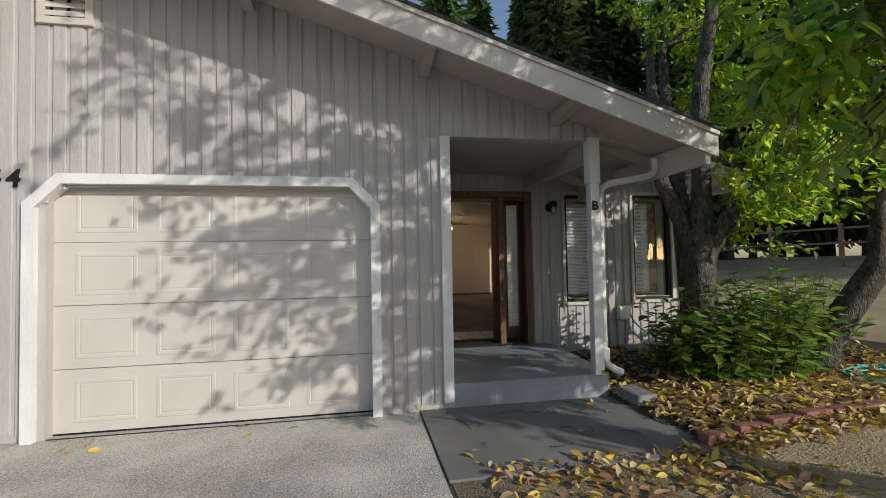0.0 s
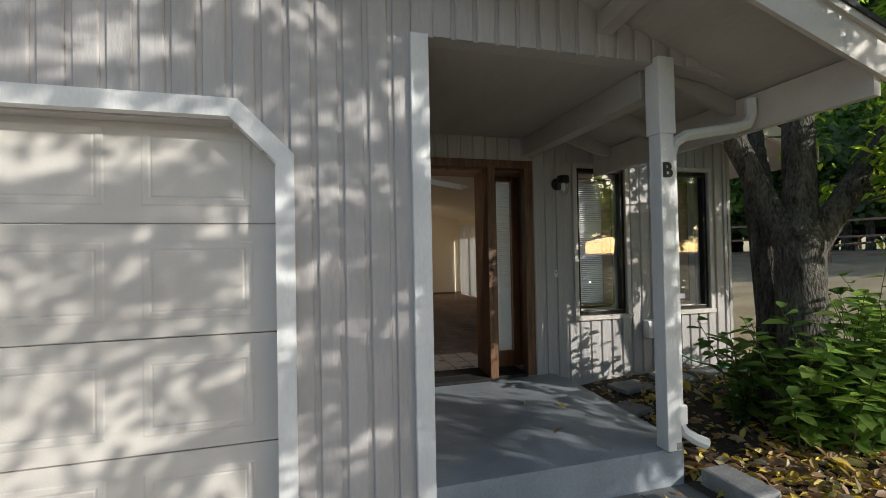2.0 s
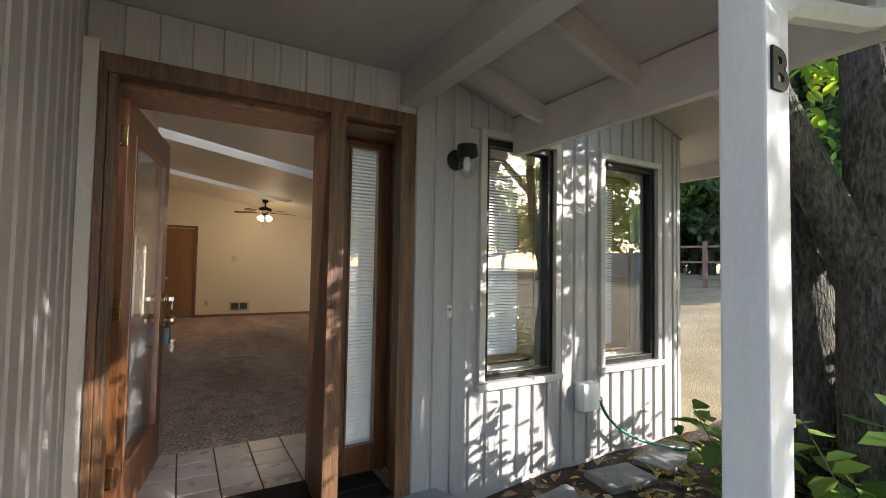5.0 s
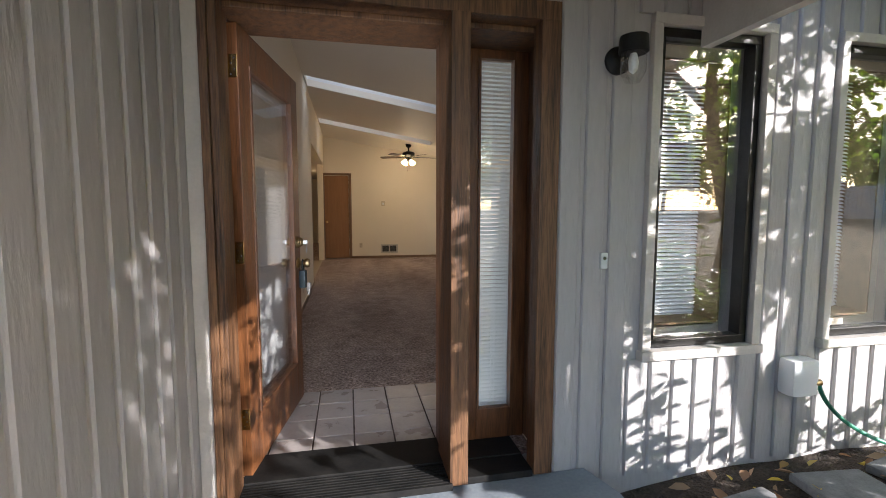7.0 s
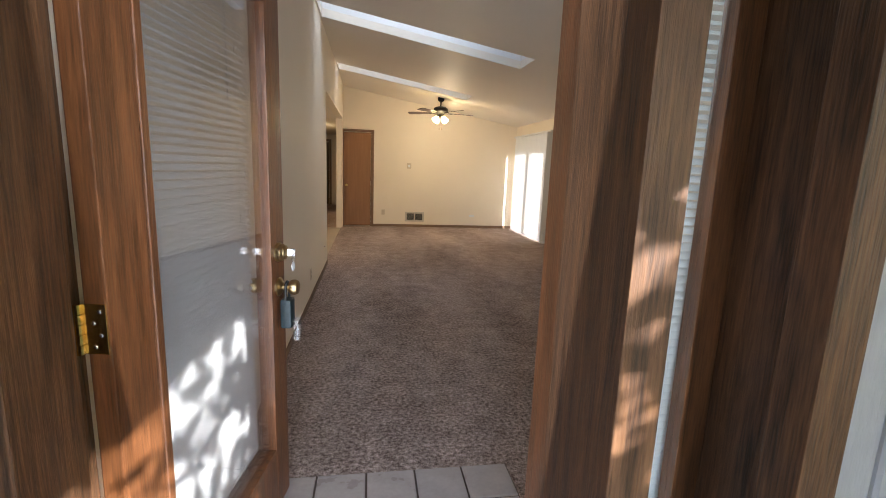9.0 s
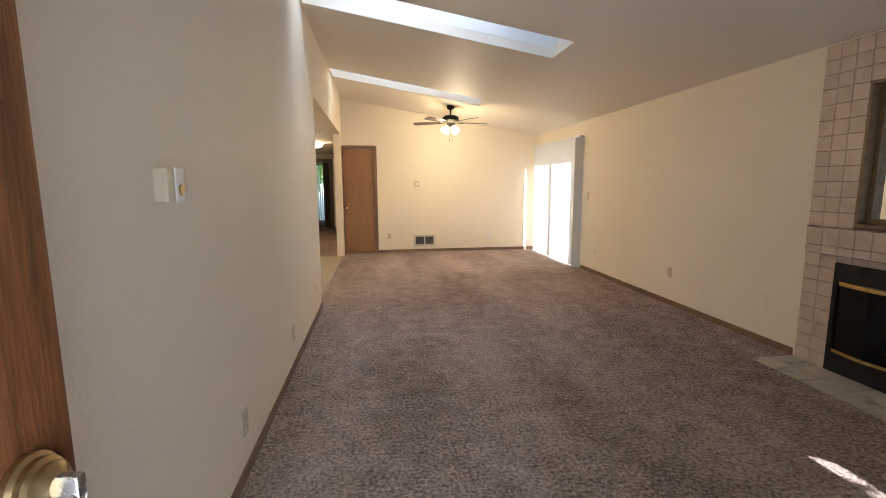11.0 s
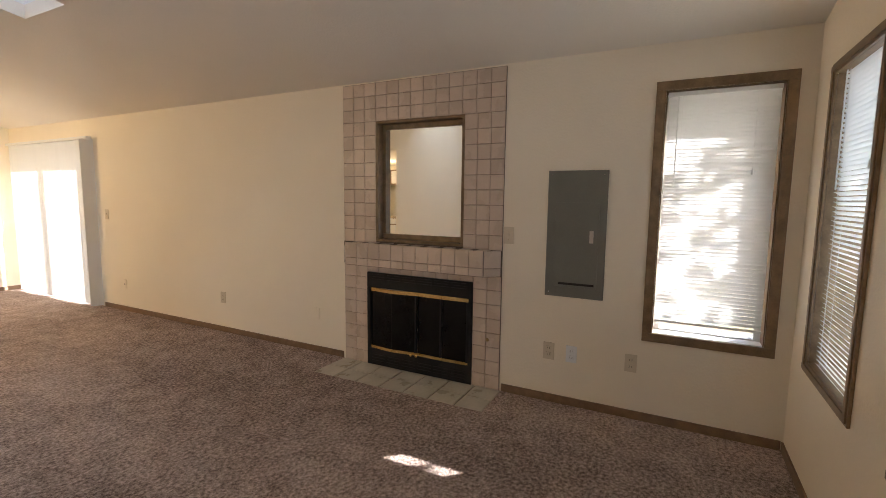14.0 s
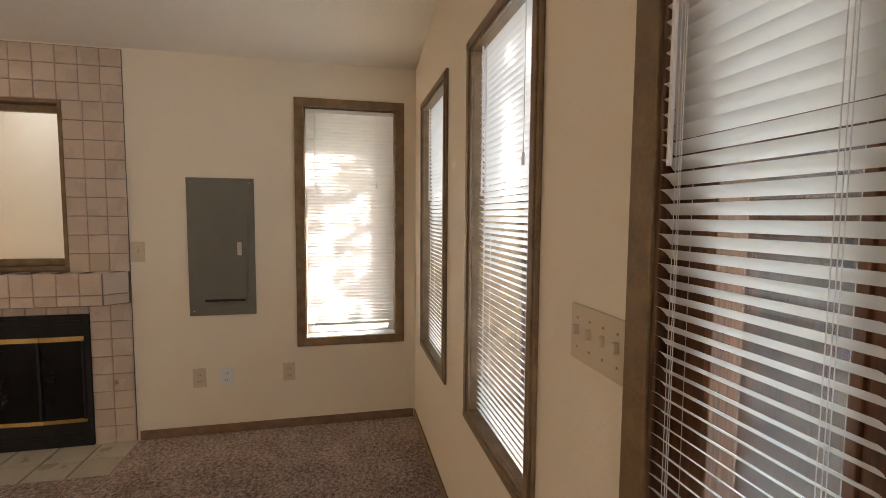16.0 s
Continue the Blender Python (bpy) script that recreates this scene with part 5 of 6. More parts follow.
for x_, w_ in ((3.13, 0.5), (4.15, 0.52)):
    area("front_window_daylight", (x_, 6.225, 1.74), (x_, 9, 1.5), w_, 1.36, 0.55, (0.84, 0.93, 1.0))

# kitchen seen through the opening and in the mirror
fg = thing("refrigerator", (-2.32, 14.63, FLOOR), "white top-freezer refrigerator in the kitchen", "refrigerator")
part("body", boxes((-0.33, 0.27, -0.37, 0.37, 0.02, 1.63), bev=0.008), M_FRIDGE, fg)
for z0, z1 in ((0.06, 1.13), (1.145, 1.625)):
    d = part("door", boxes((0.275, 0.33, -0.37, 0.37, z0, z1), bev=0.01), M_FRIDGE, fg)
    part("handle", boxes((0.33, 0.365, -0.34, -0.315, z1 - 0.42 if z0 < 1 else z0 + 0.05, z1 - 0.04 if z0 < 1 else z0 + 0.32), bev=0.006), M_FRIDGE, d)
for y0 in (13.62, 14.19, 14.76):
    kc = thing("upper_cabinet", (-3.0, y0 + 0.28, 2.22), "white upper kitchen cabinet with wood edge trim", "cabinet", "upper kitchen cabinets")
    part("body", boxes((-0.3, 0.28, -0.28, 0.28, 0, 0.40)), M_BASE, kc)
    part("door", boxes((0.281, 0.30, -0.25, 0.25, 0.03, 0.37), bev=0.004), M_FRIDGE, kc)
structure("kitchen_soffit", boxes((-3.3, -2.7, 10.4, 15.32, 2.625, 2.72)), M_WALL, "cream drywall soffit over the cabinets", "soffit")
lc = thing("base_cabinet", (-2.95, 13.3, FLOOR), "white base kitchen cabinet with drawer", "cabinet")
part("body", boxes((-0.33, 0.28, -0.9, 0.9, 0, 0.86)), M_BASE, lc)
part("worktop", boxes((-0.33, 0.32, -0.92, 0.92, 0.861, 0.90), bev=0.006), M_LINO, lc)
for k in range(3):
    part("door", boxes((0.281, 0.30, -0.87 + k * 0.59, -0.32 + k * 0.59, 0.1, 0.66), bev=0.004), M_FRIDGE, lc)
    part("drawer", boxes((0.281, 0.30, -0.87 + k * 0.59, -0.32 + k * 0.59, 0.69, 0.84), bev=0.004), M_FRIDGE, lc)


def dome(x, y, z, label, watts):
    d = thing("ceiling_light", (x, y, z), label, "ceiling light", "dome ceiling lights")
    part("base", turned([(0.12, 0.0), (0.12, -0.015), (0.10, -0.025)], 24), M_BRASS, d, soft=True)
    part("diffuser", turned([(0.115, -0.016), (0.125, -0.04), (0.10, -0.085), (0.05, -0.105), (0.01, -0.108)], 24), M_DOME, d, soft=True)
    l_ = bpy.data.lights.new("dome_lamp", "POINT")
    l_.energy, l_.color, l_.shadow_soft_size = watts, (1.0, 0.75, 0.42), 0.1
    new("dome_lamp", l_).location = (x, y, z - 0.2)


dome(-1.25, 13.42, 2.72, "lit dome ceiling light in the kitchen", 7)
dome(0.25, 17.2, 2.72, "lit dome ceiling light in the hall", 0.8)
hd = thing("hall_door_casing", (-0.18, 21.0, FLOOR), "brown wood casing round the back room doorway", "door casing", kind="structure")
for s in ((-0.39, -0.32, 0.0, 2.13), (0.32, 0.39, 0.0, 2.13), (-0.32, 0.32, 2.06, 2.13)):
    part("casing", boxes((s[0], s[1], -0.015, -0.001, s[2], s[3])), M_CASING, hd)
hdoor = part("back_room_door", boxes((-0.02, 0.02, 0, 0.65, 0.01, 2.04), bev=0.003), M_CASING)
hdoor.matrix_world = pose(0.10, 21.11, FLOOR, 0, 0, 22)
tagged(hdoor, "dark brown door standing open into the back room", "door")
bw = thing("window_4", (-0.62, 24.0, 0.5), "back room window with a vertical blind", "window", kind="structure")
for a, b in ((-0.36, -0.32), (-0.02, 0.02), (0.32, 0.36)):
    part("frame", boxes((a, b, 0.03, 0.08, 0.0, 2.0)), M_WHITEP, bw)
for k in range(9):
    bm = boxes((-0.026, 0.026, -0.0015, 0.0015, 0.02, 1.98))
    bm.transform(pose(-0.31 + k * 0.078, -0.04, 0, 0, 0, 52 + random.uniform(-4, 4)))
    part("vane", bm, M_VANE, bw)

# ---- plants ----
def leaf_mesh(name, pos, along, normal, size, width, material):
    """Many small folded leaves in one mesh: arrays of places, directions, facings and lengths."""
    n = len(pos)
    along = along / np.linalg.norm(along, axis=1, keepdims=True)
    side = np.cross(normal, along)
    side /= np.linalg.norm(side, axis=1, keepdims=True) + 1e-9
    up = np.cross(along, side)
    shape = [(0, 0, 0), (0.28, 0.8, 0.10), (0.62, 0.85, 0.08), (1, 0, -0.06), (0.62, -0.85, 0.08), (0.28, -0.8, 0.10)]
    v = np.zeros((n, 6, 3))
    s = size[:, None]
    for k, (a, b, c) in enumerate(shape):
        v[:, k] = pos + along * a * s + side * b * 0.5 * width * s + up * c * s
    f = (np.arange(n)[:, None, None] * 6 + np.array([[0, 5, 4, 3], [0, 3, 2, 1]])[None]).reshape(-1, 4)
    me = bpy.data.meshes.new(name)
    me.vertices.add(n * 6)
    me.vertices.foreach_set("co", v.reshape(-1))
    me.loops.add(len(f) * 4)
    me.loops.foreach_set("vertex_index", f.reshape(-1).astype(np.int32))
    me.polygons.add(len(f))
    me.polygons.foreach_set("loop_start", np.arange(0, len(f) * 4, 4, dtype=np.int32))
    me.polygons.foreach_set("loop_total", np.full(len(f), 4, dtype=np.int32))
    me.update(calc_edges=True)
    me.materials.append(material)
    return me


rng = np.random.default_rng(5)


def spread(n):
    v = rng.normal(size=(n, 3))
    return v / np.linalg.norm(v, axis=1, keepdims=True)


def blocked(p):
    """Where the house stands: no twig or leaf there."""
    return (p[0] < 3.45 and p[1] > 3.35 and p[2] < roof_z(p[0]) + 0.35) or (p[1] > 5.3 and p[0] < 5.6 and p[2] < wing_z(p[0]) + 0.45)


def tree(name, at, limbs, clouds, label, per=34, size=0.105, material=M_LEAF):
    """limbs: (points, radii); clouds: (centre, radii, number of leafy twigs); all from the tree's foot."""
    t = thing(name, at, label, "tree")
    at = Vector(at)
    bm = bmesh.new()
    bones = []
    for pts, radii in limbs:
        tube(bm, pts, radii, 14)
        bones += [Vector(pts[k]).lerp(Vector(pts[k + 1]), f) for k in range(len(pts) - 1) for f in (0, 0.33, 0.67)]
    P, D, S = [], [], []
    for centre, rad, count in clouds:
        for _ in range(count):
            v = Vector(spread(1)[0]) * random.random() ** 0.33
            tip = Vector(centre) + Vector((v.x * rad[0], v.y * rad[1], v.z * rad[2]))
            if blocked(tip + at):
                continue
            root = min(bones, key=lambda q: (q - tip).length + 0.8 * max(0, q.z - tip.z))
            mid = root.lerp(tip, 0.5) + Vector((0, 0, 0.12 * (tip - root).length)) + Vector(spread(1)[0]) * 0.08
            line = [root.lerp(mid, f).lerp(mid.lerp(tip, f), f) for f in (0, 0.25, 0.5, 0.75, 1)]
            if not any(blocked(q + at) for q in line):
                r = min(0.022, 0.006 + 0.006 * (tip - root).length)
                tube(bm, line, [r, r * 0.8, r * 0.6, r * 0.4, 0.002], 5)
            for q in range(per):
                f = 0.45 + 0.62 * random.random()
                p = line[2].lerp(tip, (f - 0.45) / 0.55) + Vector(spread(1)[0]) * 0.17 * random.random()
                if blocked(p + at):
                    continue
                P.append(p)
                d = Vector(spread(1)[0]) + (tip - root).normalized() * 0.5
                d.z -= 0.45
                D.append(d); S.append(size * random.uniform(0.6, 1.25))
    for v in bm.verts:
        v.co += Vector(noise.noise_vector(v.co * 3.0)) * 0.012
    part("trunk", bm, M_BARK, t, soft=True)
    n = len(P)
    c = new("crown", leaf_mesh("crown", np.array(P), np.array(D), spread(n) * 0.7 + np.array([0, 0, 1.0]), np.array(S), 0.52, material))
    c.parent = t
    return t


random.seed(11)
# the tree beside the porch
tree("porch_tree", (3.72, 4.45, 0.26), [
    ([(0, 0, 0), (0.02, 0, 0.5), (0.0, 0.0, 1.0), (0.0, 0, 1.42), (0.02, 0.02, 1.55)], [0.21, 0.17, 0.155, 0.16, 0.14]),
    ([(0.0, 0.04, 1.3), (-0.12, 0.16, 1.75), (-0.22, 0.30, 2.2), (-0.20, 0.42, 2.7), (-0.1, 0.6, 3.4), (0.1, 0.9, 4.3)], [0.10, 0.085, 0.08, 0.075, 0.06, 0.03]),
    ([(0.02, 0.02, 1.4), (0.09, 0.05, 1.9), (0.13, 0.08, 2.5), (0.16, 0.1, 3.2), (0.3, 0.0, 4.3), (0.4, -0.2, 5.6)], [0.125, 0.11, 0.10, 0.09, 0.065, 0.03]),
    ([(0.05, -0.03, 1.35), (0.28, -0.15, 1.75), (0.52, -0.3, 2.2), (0.85, -0.5, 2.9), (1.2, -0.7, 3.7), (1.5, -1.0, 4.7)], [0.10, 0.085, 0.08, 0.07, 0.055, 0.03]),
    ([(0.10, 0.26, 0.0), (0.10, 0.29, 0.8), (0.08, 0.33, 1.5), (0.10, 0.45, 2.3), (0.25, 0.8, 3.4), (0.5, 1.2, 4.6)], [0.15, 0.125, 0.11, 0.10, 0.07, 0.03]),
], [((0.5, 0.3, 4.9), (1.5, 1.4, 1.1), 110), ((1.2, 0.8, 3.3), (1.0, 0.9, 0.7), 26), ((1.5, 0.0, 3.5), (1.0, 1.2, 0.8), 34), ((1.5, -0.7, 4.6), (1.1, 1.0, 1.0), 34), ((1.35, 0.7, 2.2), (0.8, 0.7, 0.7), 16), ((1.0, -0.7, 2.2), (0.6, 0.5, 0.6), 9), ((0.85, -0.65, 2.05), (0.35, 0.35, 0.8), 14), ((0.23, -0.8, 2.05), (0.5, 0.35, 0.55), 28)],
    "multi-stemmed tree with lichened bark and yellow-green leaves", 30, 0.105, M_LEAFY)
tree("leaning_tree", (5.05, 4.35, 0.28), [
    ([(0, 0, 0), (0.15, -0.1, 0.45), (0.38, -0.28, 0.95), (0.62, -0.45, 1.45), (0.95, -0.65, 2.2), (1.3, -0.8, 3.2)], [0.17, 0.15, 0.14, 0.12, 0.09, 0.04]),
    ([(0.45, -0.35, 1.15), (0.38, -0.45, 1.6), (0.3, -0.52, 2.1), (0.22, -0.5, 2.8), (0.3, -0.45, 3.8)], [0.09, 0.075, 0.065, 0.05, 0.025]),
    ([(0.27, -0.5, 2.4), (-0.1, -0.8, 2.95), (-0.8, -1.2, 3.15), (-1.7, -1.7, 2.95), (-2.5, -2.1, 2.55)], [0.05, 0.04, 0.03, 0.02, 0.008]),
], [((-1.0, -1.3, 2.9), (0.7, 0.45, 0.5), 9), ((-1.9, -1.8, 2.6), (0.6, 0.4, 0.55), 14), ((-2.4, -2.1, 2.25), (0.35, 0.3, 0.45), 8), ((1.9, -0.4, 2.9), (0.9, 0.9, 1.0), 75), ((0.6, -0.4, 3.6), (1.2, 1.1, 0.9), 44), ((1.3, -0.7, 2.6), (0.8, 0.8, 0.6), 18), ((0.2, -0.3, 2.3), (0.5, 0.5, 0.5), 8)],
    "leaning young tree with mottled bark and leafy twigs", 28, 0.13, M_LEAFY)

# the tree that throws its shade on the garage, beside the drive
tree("shade_tree", (6.3, -1.6, 0.1), [
    ([(0, 0, 0), (0.0, 0.05, 1.4), (-0.1, 0.15, 2.8), (-0.2, 0.3, 4.2), (-0.4, 0.5, 5.6)], [0.22, 0.17, 0.14, 0.1, 0.04]),
    ([(-0.05, 0.1, 2.0), (-0.6, 0.6, 3.0), (-1.3, 1.2, 4.0), (-2.0, 1.6, 4.9)], [0.1, 0.08, 0.055, 0.02]),
    ([(-0.2, 0.3, 4.0), (-1.2, 0.4, 5.0), (-2.4, 0.5, 5.6), (-3.6, 0.5, 5.9)], [0.04, 0.025, 0.016, 0.006]),
    ([(-0.05, 0.1, 1.9), (-0.7, 1.3, 2.7), (-1.6, 2.4, 3.1), (-2.6, 3.5, 3.3)], [0.08, 0.06, 0.04, 0.015]),
], [((-1.75, 1.35, 4.5), (2.05, 1.3, 2.1), 195), ((-0.5, 0.9, 3.0), (1.0, 0.9, 0.9), 55), ((-0.2, 1.3, 4.2), (0.8, 0.8, 1.2), 45), ((-3.25, 4.15, 2.75), (0.55, 0.6, 0.85), 36), ((-2.3, 1.3, 2.9), (0.9, 0.7, 0.6), 14), ((-0.3, 2.0, 2.8), (0.8, 0.8, 0.75), 26), ((-3.3, 0.5, 5.8), (1.3, 0.7, 1.0), 20)],
    "broad leafy tree standing beside the drive", 30, 0.115, M_LEAF)


# leafy shrub round the trunk
def shrub(at, stems, height, spread_r, label):
    s = thing("shrub", at, label, "shrub", "shrubs under the tree")
    bm = bmesh.new()
    P, D, N, S = [], [], [], []
    for i in range(stems):
        a, r = random.uniform(0, 2 * math.pi), spread_r * math.sqrt(random.random())
        h = height * random.uniform(0.55, 1.1)
        lean = Vector((math.cos(a), math.sin(a), 0)) * random.uniform(0.05, 0.3)
        pts = [Vector((math.cos(a) * r, math.sin(a) * r, 0)) * (0.45 + 0.55 * k / 6) + lean * (k / 6) ** 2 + Vector((0, 0, h * k / 6)) for k in range(7)]
        tube(bm, pts, [0.007 * (1 - 0.7 * k / 6) for k in range(7)], 5)
        for k in range(1, 7):
            for q in range(4):
                t = (q + random.random()) / 4
                p = pts[k - 1].lerp(pts[k], t)
                b = q * 2.4 + k + random.uniform(-0.5, 0.5)
                d = Vector((math.cos(b), math.sin(b), random.uniform(-0.35, 0.45)))
                P.append(p); D.append(d); N.append(Vector((random.uniform(-0.4, 0.4), random.uniform(-0.4, 0.4), 1)))
                S.append(random.uniform(0.09, 0.175))
    part("stem_clump", bm, M_STEM, s)
    c = new("foliage", leaf_mesh("foliage", np.array(P), np.array(D), np.array(N), np.array(S), 0.62, M_LEAF))
    c.parent = s


for x, y, n_, h, r in ((3.60, 4.12, 20, 0.95, 0.28), (3.36, 4.22, 13, 0.8, 0.22), (3.5, 4.75, 8, 0.75, 0.22), (3.95, 4.0, 18, 1.0, 0.32), (4.35, 4.12, 18, 1.1, 0.36), (4.75, 4.2, 18, 1.05, 0.38), (4.35, 4.55, 16, 1.15, 0.4), (3.95, 4.85, 10, 0.8, 0.3), (5.3, 4.45, 16, 1.05, 0.42)):
    shrub((x, y, rolling(x, y)), n_, h, r, "broad-leaved green suckers crowding the tree's foot")

# fallen leaves
def litter(name, n, place, label, size=(0.045, 0.11)):
    pos = np.array([place() for _ in range(n)])
    D = rng.normal(size=(n, 3)); D[:, 2] *= 0.25
    N = rng.normal(size=(n, 3)) * 0.5 + np.array([0, 0, 1.0])
    o = new(name, leaf_mesh(name, pos, D, N, rng.uniform(*size, n), 0.5, M_LITTER))
    tagged(o, label, "fallen leaves", "", "stuff")


def on_bed():
    x, y = random.uniform(2.5, 6.4), 6.03 - 2.95 * random.random() ** 0.8
    return x, y, rolling(x, y) + 0.045 + 0.03 * noise.noise((x * 2, y * 2, 3)) + random.uniform(0, 0.012)


def on_strip():
    x = 0.75 + 6.5 * random.random() ** 0.8
    y = 2.98 - 2.6 * random.random() ** 1.3
    return x, y, GRD + 0.016 + random.uniform(0, 0.01)


def on_edge():
    t = random.random()
    if t < 0.35:
        x, y = random.uniform(-2.6, 0.5), 4.22 - 0.35 * random.random() ** 3
        return x, y, GRD + 0.012
    if t < 0.55:
        x, y = random.uniform(2.0, 2.5), random.uniform(3.6, 4.22)
        return x, y, GRD + 0.022
    x, y = random.uniform(0.7, 2.5), 2.88 + 1.3 * random.random() ** 3
    return x, y, GRD + 0.024


litter("leaf_litter_bed", 2600, on_bed, "yellow and brown fallen leaves over the bed")
litter("leaf_litter_foot", 7000, lambda: (lambda x, y: (x, y, rolling(x, y) + 0.03 + random.uniform(0, 0.03)))(random.uniform(2.6, 6.6), random.uniform(2.75, 4.3)), "bright yellow and brown leaves deep under the tree")
litter("leaf_litter_strip", 5200, on_strip, "dry fallen leaves on the ground beside the drive")
litter("leaf_litter_drive", 34, on_edge, "scattered yellow leaves on the concrete")
litter("leaf_litter_porch", 7, lambda: (random.uniform(1.0, 2.4), random.uniform(4.4, 6.0), 0.424), "a few yellow leaves on the porch slab")
bm = bmesh.new()
for _ in range(16):
    x, y, a = random.uniform(0.8, 2.4), random.uniform(3.0, 4.1), random.uniform(0, 6.3)
    ln = random.uniform(0.08, 0.28)
    tube(bm, [(x, y, GRD + 0.018), (x + 0.5 * ln * math.cos(a), y + 0.5 * ln * math.sin(a), GRD + 0.022), (x + ln * math.cos(a + 0.3), y + ln * math.sin(a + 0.3), GRD + 0.018)], 0.003, 5)
tagged(part("fallen_twigs", bm, M_BARK), "thin fallen twigs on the walk", "twigs", "", "stuff")

# woods behind the lawn
def conifer(at, h, r, seed):
    g = np.random.default_rng(seed)
    n = int(2200 + 90 * h)
    z = h * (0.06 + 0.94 * g.random(n) ** 0.85)
    a = g.random(n) * 2 * np.pi
    lim = r * (1 - z / h) ** 0.8 * (0.8 + 0.35 * np.sin(a * 5 + np.floor(z / 0.9) * 2.1))
    q = lim * np.sqrt(g.random(n)) 
    pos = np.stack([q * np.cos(a), q * np.sin(a), z - 0.25 * q], 1)
    D = np.stack([np.cos(a), np.sin(a), -0.45 + 0.3 * g.normal(size=n)], 1) + 0.35 * g.normal(size=(n, 3))
    N = g.normal(size=(n, 3)) * 0.5 + np.array([0, 0, 1.0])
    t = thing("conifer", at, "tall dark green conifer in the woods behind", "tree", "background conifers")
    bm = bmesh.new()
    tube(bm, [(0, 0, 0), (0, 0, h * 0.5), (0, 0, h * 0.97)], [0.02 * h, 0.013 * h, 0.02], 7)
    part("trunk", bm, M_BARK, t)
    c = new("crown", leaf_mesh("crown", pos, D, N, g.uniform(0.3, 0.8, n) * (0.5 + h / 26), 0.36, M_NEEDLE))
    c.parent = t


def broadleaf(at, h, r, seed):
    g = np.random.default_rng(seed)
    n = 2600
    cl = g.normal(size=(26, 3)); cl /= np.linalg.norm(cl, axis=1, keepdims=True)
    cl = cl * r * g.uniform(0.35, 1.0, (26, 1)) * np.array([1, 1, 0.75]) + np.array([0, 0, h * 0.55])
    k = g.integers(0, 26, n)
    v = g.normal(size=(n, 3)); v /= np.linalg.norm(v, axis=1, keepdims=True)
    pos = cl[k] + v * r * 0.33 * g.random((n, 1)) ** 0.4
    pos[:, 2] = np.maximum(pos[:, 2], 0.15)
    t = thing("broadleaf_tree", at, "dense green broadleaf tree at the edge of the lawn", "tree", "background broadleaf trees")
    bm = bmesh.new()
    tube(bm, [(0, 0, 0), (0.1, 0, h * 0.3), (0, 0.1, h * 0.6)], [0.03 * h, 0.02 * h, 0.01 * h], 7)
    part("trunk", bm, M_BARK, t)
    c = new("crown", leaf_mesh("crown", pos, g.normal(size=(n, 3)), g.normal(size=(n, 3)) * 0.6 + np.array([0, 0, 1.0]), g.uniform(0.18, 0.42, n), 0.6, M_LEAF if seed % 2 else M_NEEDLE))
    c.parent = t


random.seed(3)
for i in range(-3, 33):
    a = radians(6 + i * 2.2 + random.uniform(-1.5, 1.5))
    d = random.uniform(24, 38)
    x, y = d * math.cos(a), 4 + d * math.sin(a)
    conifer((x, y, rolling(x, y)), random.uniform(18, 25), random.uniform(2.8, 4.2), i + 3)
for i in range(24):
    a = radians(-2 + i * 3.3 + random.uniform(-2, 2))
    d = random.uniform(20, 25)
    x, y = d * math.cos(a), 4 + d * math.sin(a)
    broadleaf((x, y, rolling(x, y)), random.uniform(4, 7.5), random.uniform(1.8, 3.0), i)
for i in range(26):
    a = radians(-6 - i * 6.4 + random.uniform(-2, 2))
    d = random.uniform(24, 30)
    x, y = d * math.cos(a), d * math.sin(a)
    broadleaf((x, y, rolling(x, y)), random.uniform(4.0, 5.5), random.uniform(2.0, 2.8), 60 + i)

for x, y, h in ((-1.9, 31.5, 6.5), (-4.6, 33.0, 7.0)):
    broadleaf((x, y, rolling(x, y)), h, 2.6, 91)

# wire-and-rail fence, and a white fence further along
fe = thing("garden_fence", (15.2, 7.4, rolling(15.2, 7.4) - 0.1), "weathered reddish wooden post and rail fence", "fence")
fdir = Vector((-0.22, 0.975, 0)).normalized()
for k in range(0, 9):
    p = fdir * (k * 2.0)
    bm = boxes((-0.05, 0.05, -0.05, 0.05, 0, 1.35), bev=0.01)
    bm.transform(Matrix.Translation(p))
    part("post", bm, M_FENCE, fe)
    if k < 8:
        for z in (0.25, 0.75, 1.2):
            bm = bmesh.new()
            tube(bm, [p + Vector((0, 0, z)), p + fdir * 2.0 + Vector((0, 0, z))], 0.04, 4)
            part("rail", bm, M_FENCE, fe)
wf = thing("white_fence", (14.9, 5.9, rolling(14.9, 5.9) - 0.1), "weathered white panel fence beyond the lawn", "fence")
wdir = Vector((0.2, -0.98, 0)).normalized()
for k in range(6):
    p = wdir * (k * 1.9)
    turn = Matrix.Translation(p) @ pose(0, 0, 0, 0, 0, math.degrees(math.atan2(wdir.y, wdir.x)))
    for q in range(12):
        bm = boxes((0.08 + q * 0.146, 0.08 + q * 0.146 + 0.12, -0.012, 0.012, 0.1 + random.uniform(0, 0.03), 1.22 + random.uniform(-0.02, 0.02)))
        bm.transform(turn)
        part("picket", bm, M_FARWHITE, wf)
    for z in (0.3, 1.05):
        bm = boxes((0.06, 1.84, 0.013, 0.05, z, z + 0.08))
        bm.transform(turn)
        part("rail", bm, M_FARWHITE, wf)
    bm = boxes((-0.06, 0.06, -0.06, 0.06, 0, 1.4), bev=0.01)
    bm.transform(Matrix.Translation(p))
    part("post", bm, M_FENCE, wf)

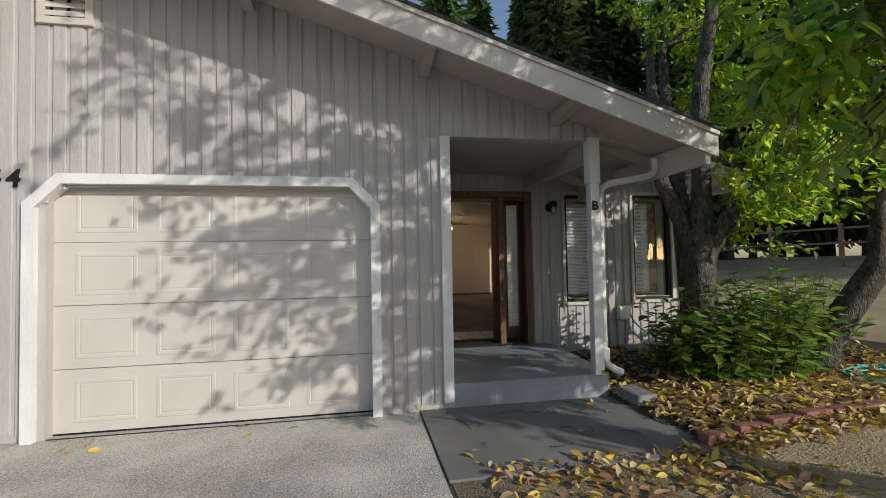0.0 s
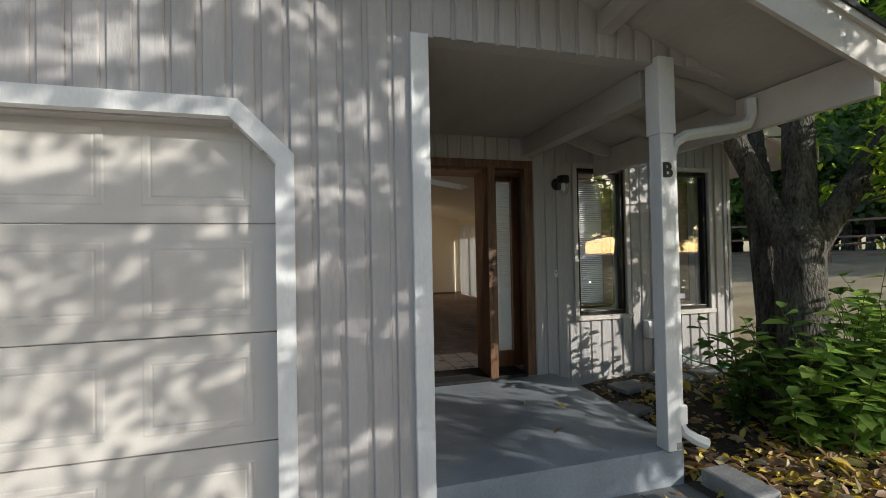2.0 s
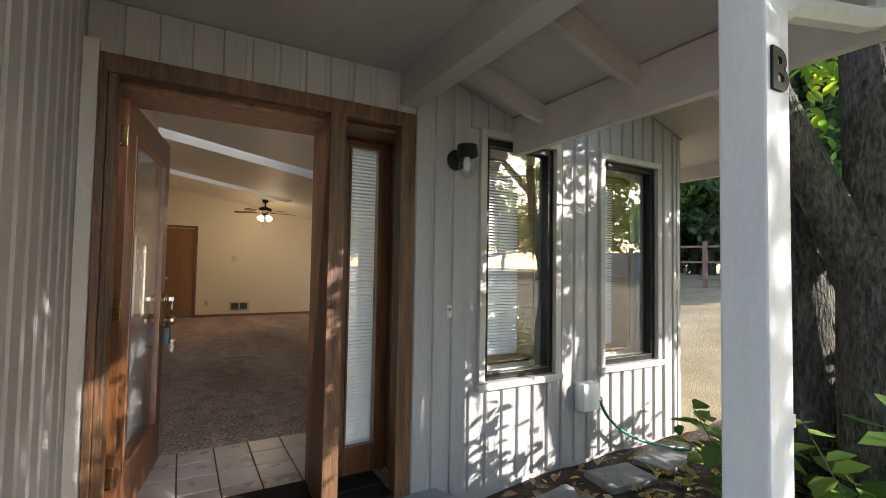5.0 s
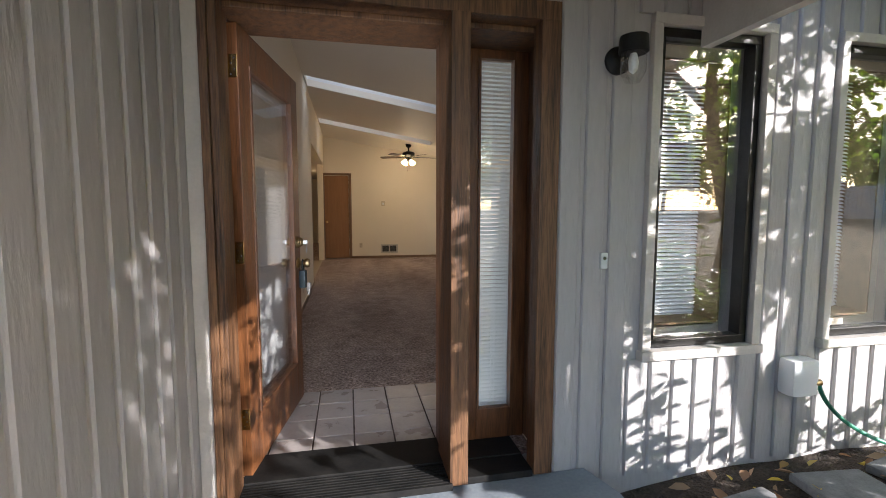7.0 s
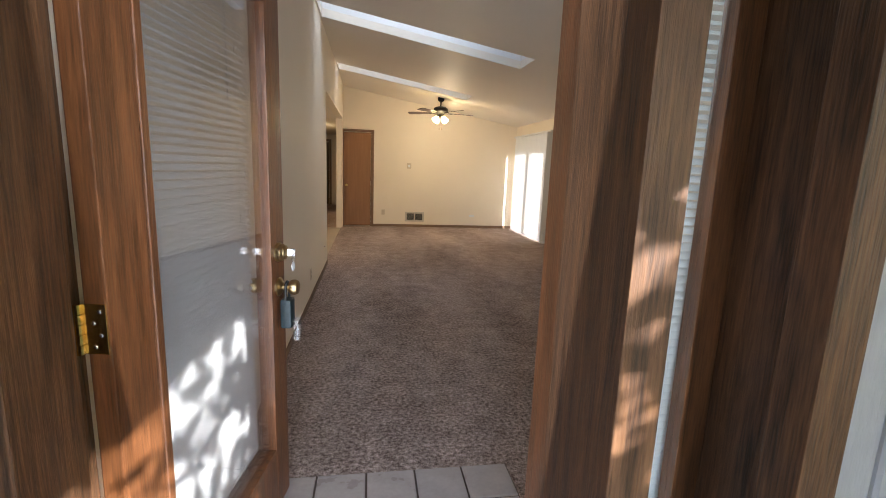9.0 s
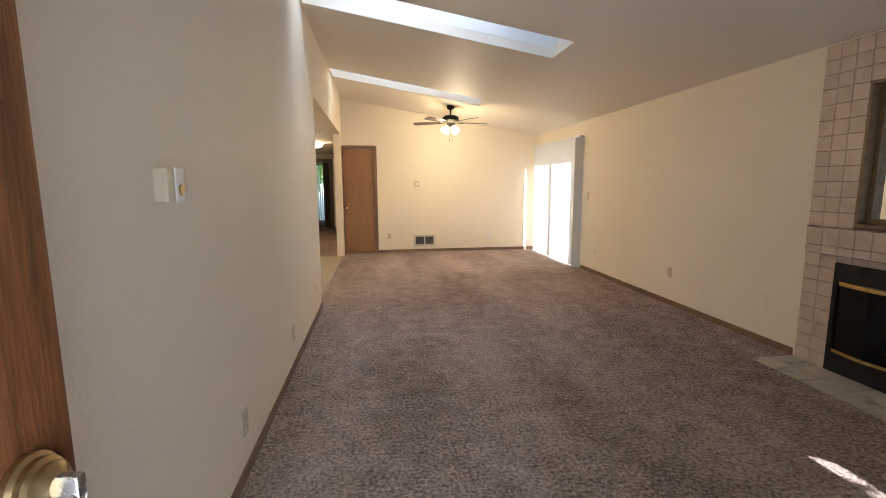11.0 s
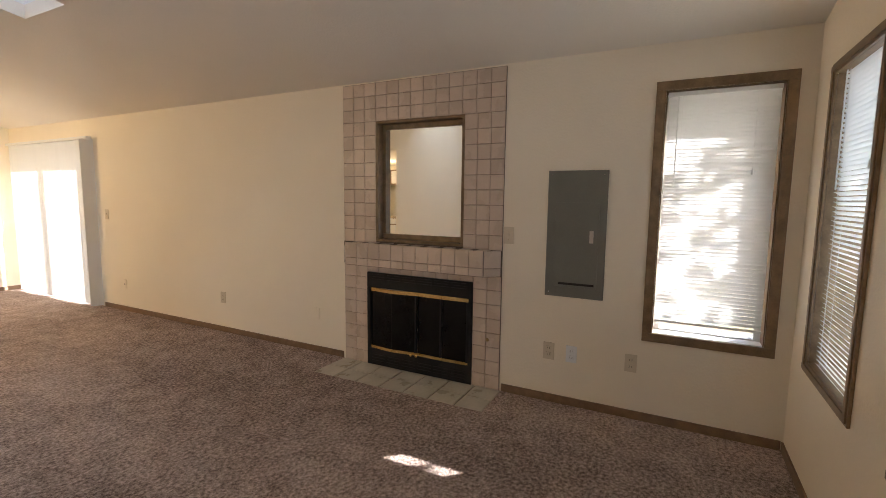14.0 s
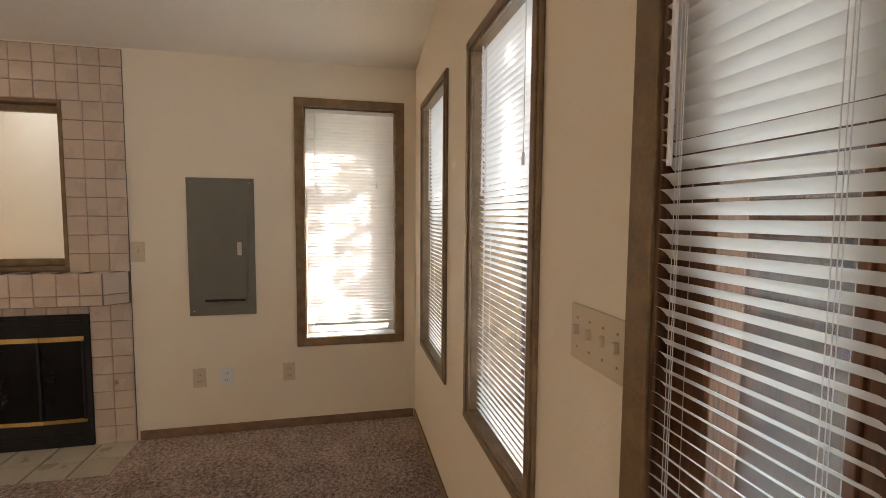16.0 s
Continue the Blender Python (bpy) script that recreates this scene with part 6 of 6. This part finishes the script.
# ---- tiles, last ----
def tile_mesh(name, w, h, t, material, axis):
    bm = bmesh.new()
    e = min(0.003, t * 0.5)
    def ring(i, d):
        return [(i, i, d), (w - i, i, d), (w - i, h - i, d), (i, h - i, d)]
    rings = [[bm.verts.new(p) for p in ring(0, 0)], [bm.verts.new(p) for p in ring(0, t - e)], [bm.verts.new(p) for p in ring(e, t)]]
    for a, b in zip(rings, rings[1:]):
        for k in range(4):
            bm.faces.new((a[k], a[(k + 1) % 4], b[(k + 1) % 4], b[k]))
    bm.faces.new(rings[-1])
    if axis == "X":          # stands on a wall that faces -x: width along y, height along z
        for v in bm.verts:
            v.co = Vector((-v.co.z, v.co.x, v.co.y))
    bmesh.ops.recalc_face_normals(bm, faces=bm.faces)
    me = bpy.data.meshes.new(name)
    bm.to_mesh(me); bm.free()
    me.materials.append(material)
    return me


made = {}
def tile(w, h, t, material, axis, parent, at):
    key = (round(w, 3), round(h, 3), material.name, axis)
    if key not in made:
        made[key] = tile_mesh("tile", w, h, t, material, axis)
    o = new("tile", made[key])
    o.parent = parent
    o.location = at
    return o


G = 0.0026
GF = 0.009       # wider joints on the floor
# entry floor
x = 2.116
while x > LW:
    a = max(x - 0.2125, LW - 0.05)
    y = 7.22
    while y > 6.44:
        b = max(y - 0.213, 6.432)
        tile(x - a - GF, y - b - GF, 0.008, M_ENTRY, "Z", entry_floor, (a + GF / 2, b + GF / 2, FLOOR - 0.0065))
        y = b
    x = a
# hearth
for i in range(2):
    for j in range(7):
        tile(0.192 - GF, 0.2086 - GF, 0.008, M_HEARTH, "Z", hearth_base, (HEARTH[0] + i * 0.192 + GF / 2, HEARTH[2] + j * 0.2086 + GF / 2, FLOOR - 0.0085))
# fireplace face
PIT = 0.1475
fholes = [(F_Y0, F_Y1, FLOOR - 0.1, F_Z1), (M_Y0, M_Y1, M_Z0, M_Z1), (8.10, 9.55, 1.285, 1.47)]
def face_tiles(y0, y1, z0, z1, cols, rows):
    for i in range(cols):
        for j in range(rows):
            w, h = (y1 - y0) / cols, (z1 - z0) / rows
            tile(w - G, h - G, 0.007, M_TILE, "X", surround, (TF + 0.0065 - RW, y0 + i * w + G / 2 - 8.825, z0 + j * h + G / 2 - FLOOR))
face_tiles(8.118, F_Y0, FLOOR, 1.285, 2, 8)
face_tiles(F_Y1, 9.533, FLOOR, 1.285, 2, 8)
face_tiles(F_Y0, F_Y1, F_Z1, 1.285, 9, 1)
face_tiles(8.118, M_Y0, 1.47, M_Z1, 3, 9)
face_tiles(M_Y1, 9.533, 1.47, M_Z1, 3, 9)
face_tiles(8.118, 9.533, M_Z1, 2.738, 13, 3)
for i in range(11):
    w = 1.22 / 11
    for z0, h in ((0.847, 0.06), (0.907, 0.1265)):
        tile(w - G, h - G, 0.007, M_TILE, "X", mantel, (-0.0995, -0.60 + i * w + G / 2, z0 + G / 2))
for sg in (-1, 1):
    for z0, h in ((0.847, 0.06), (0.907, 0.1265)):
        t_ = tile(0.125, h - G, 0.007, M_TILE, "X", mantel, (0, 0, 0))
        if sg < 0:
            t_.matrix_local = pose(-0.0165, -0.698, z0 + G / 2, 0, 0, 40)
        else:
            t_.matrix_local = pose(-0.098, 0.623, z0 + G / 2, 0, 0, -46)
for i in range(9):
    tile(0.138 - G, 0.078, 0.004, M_TILE, "Z", mantel, (-0.096, -0.62 + i * 0.138, 1.0305)).rotation_euler = (0, 0, 0)
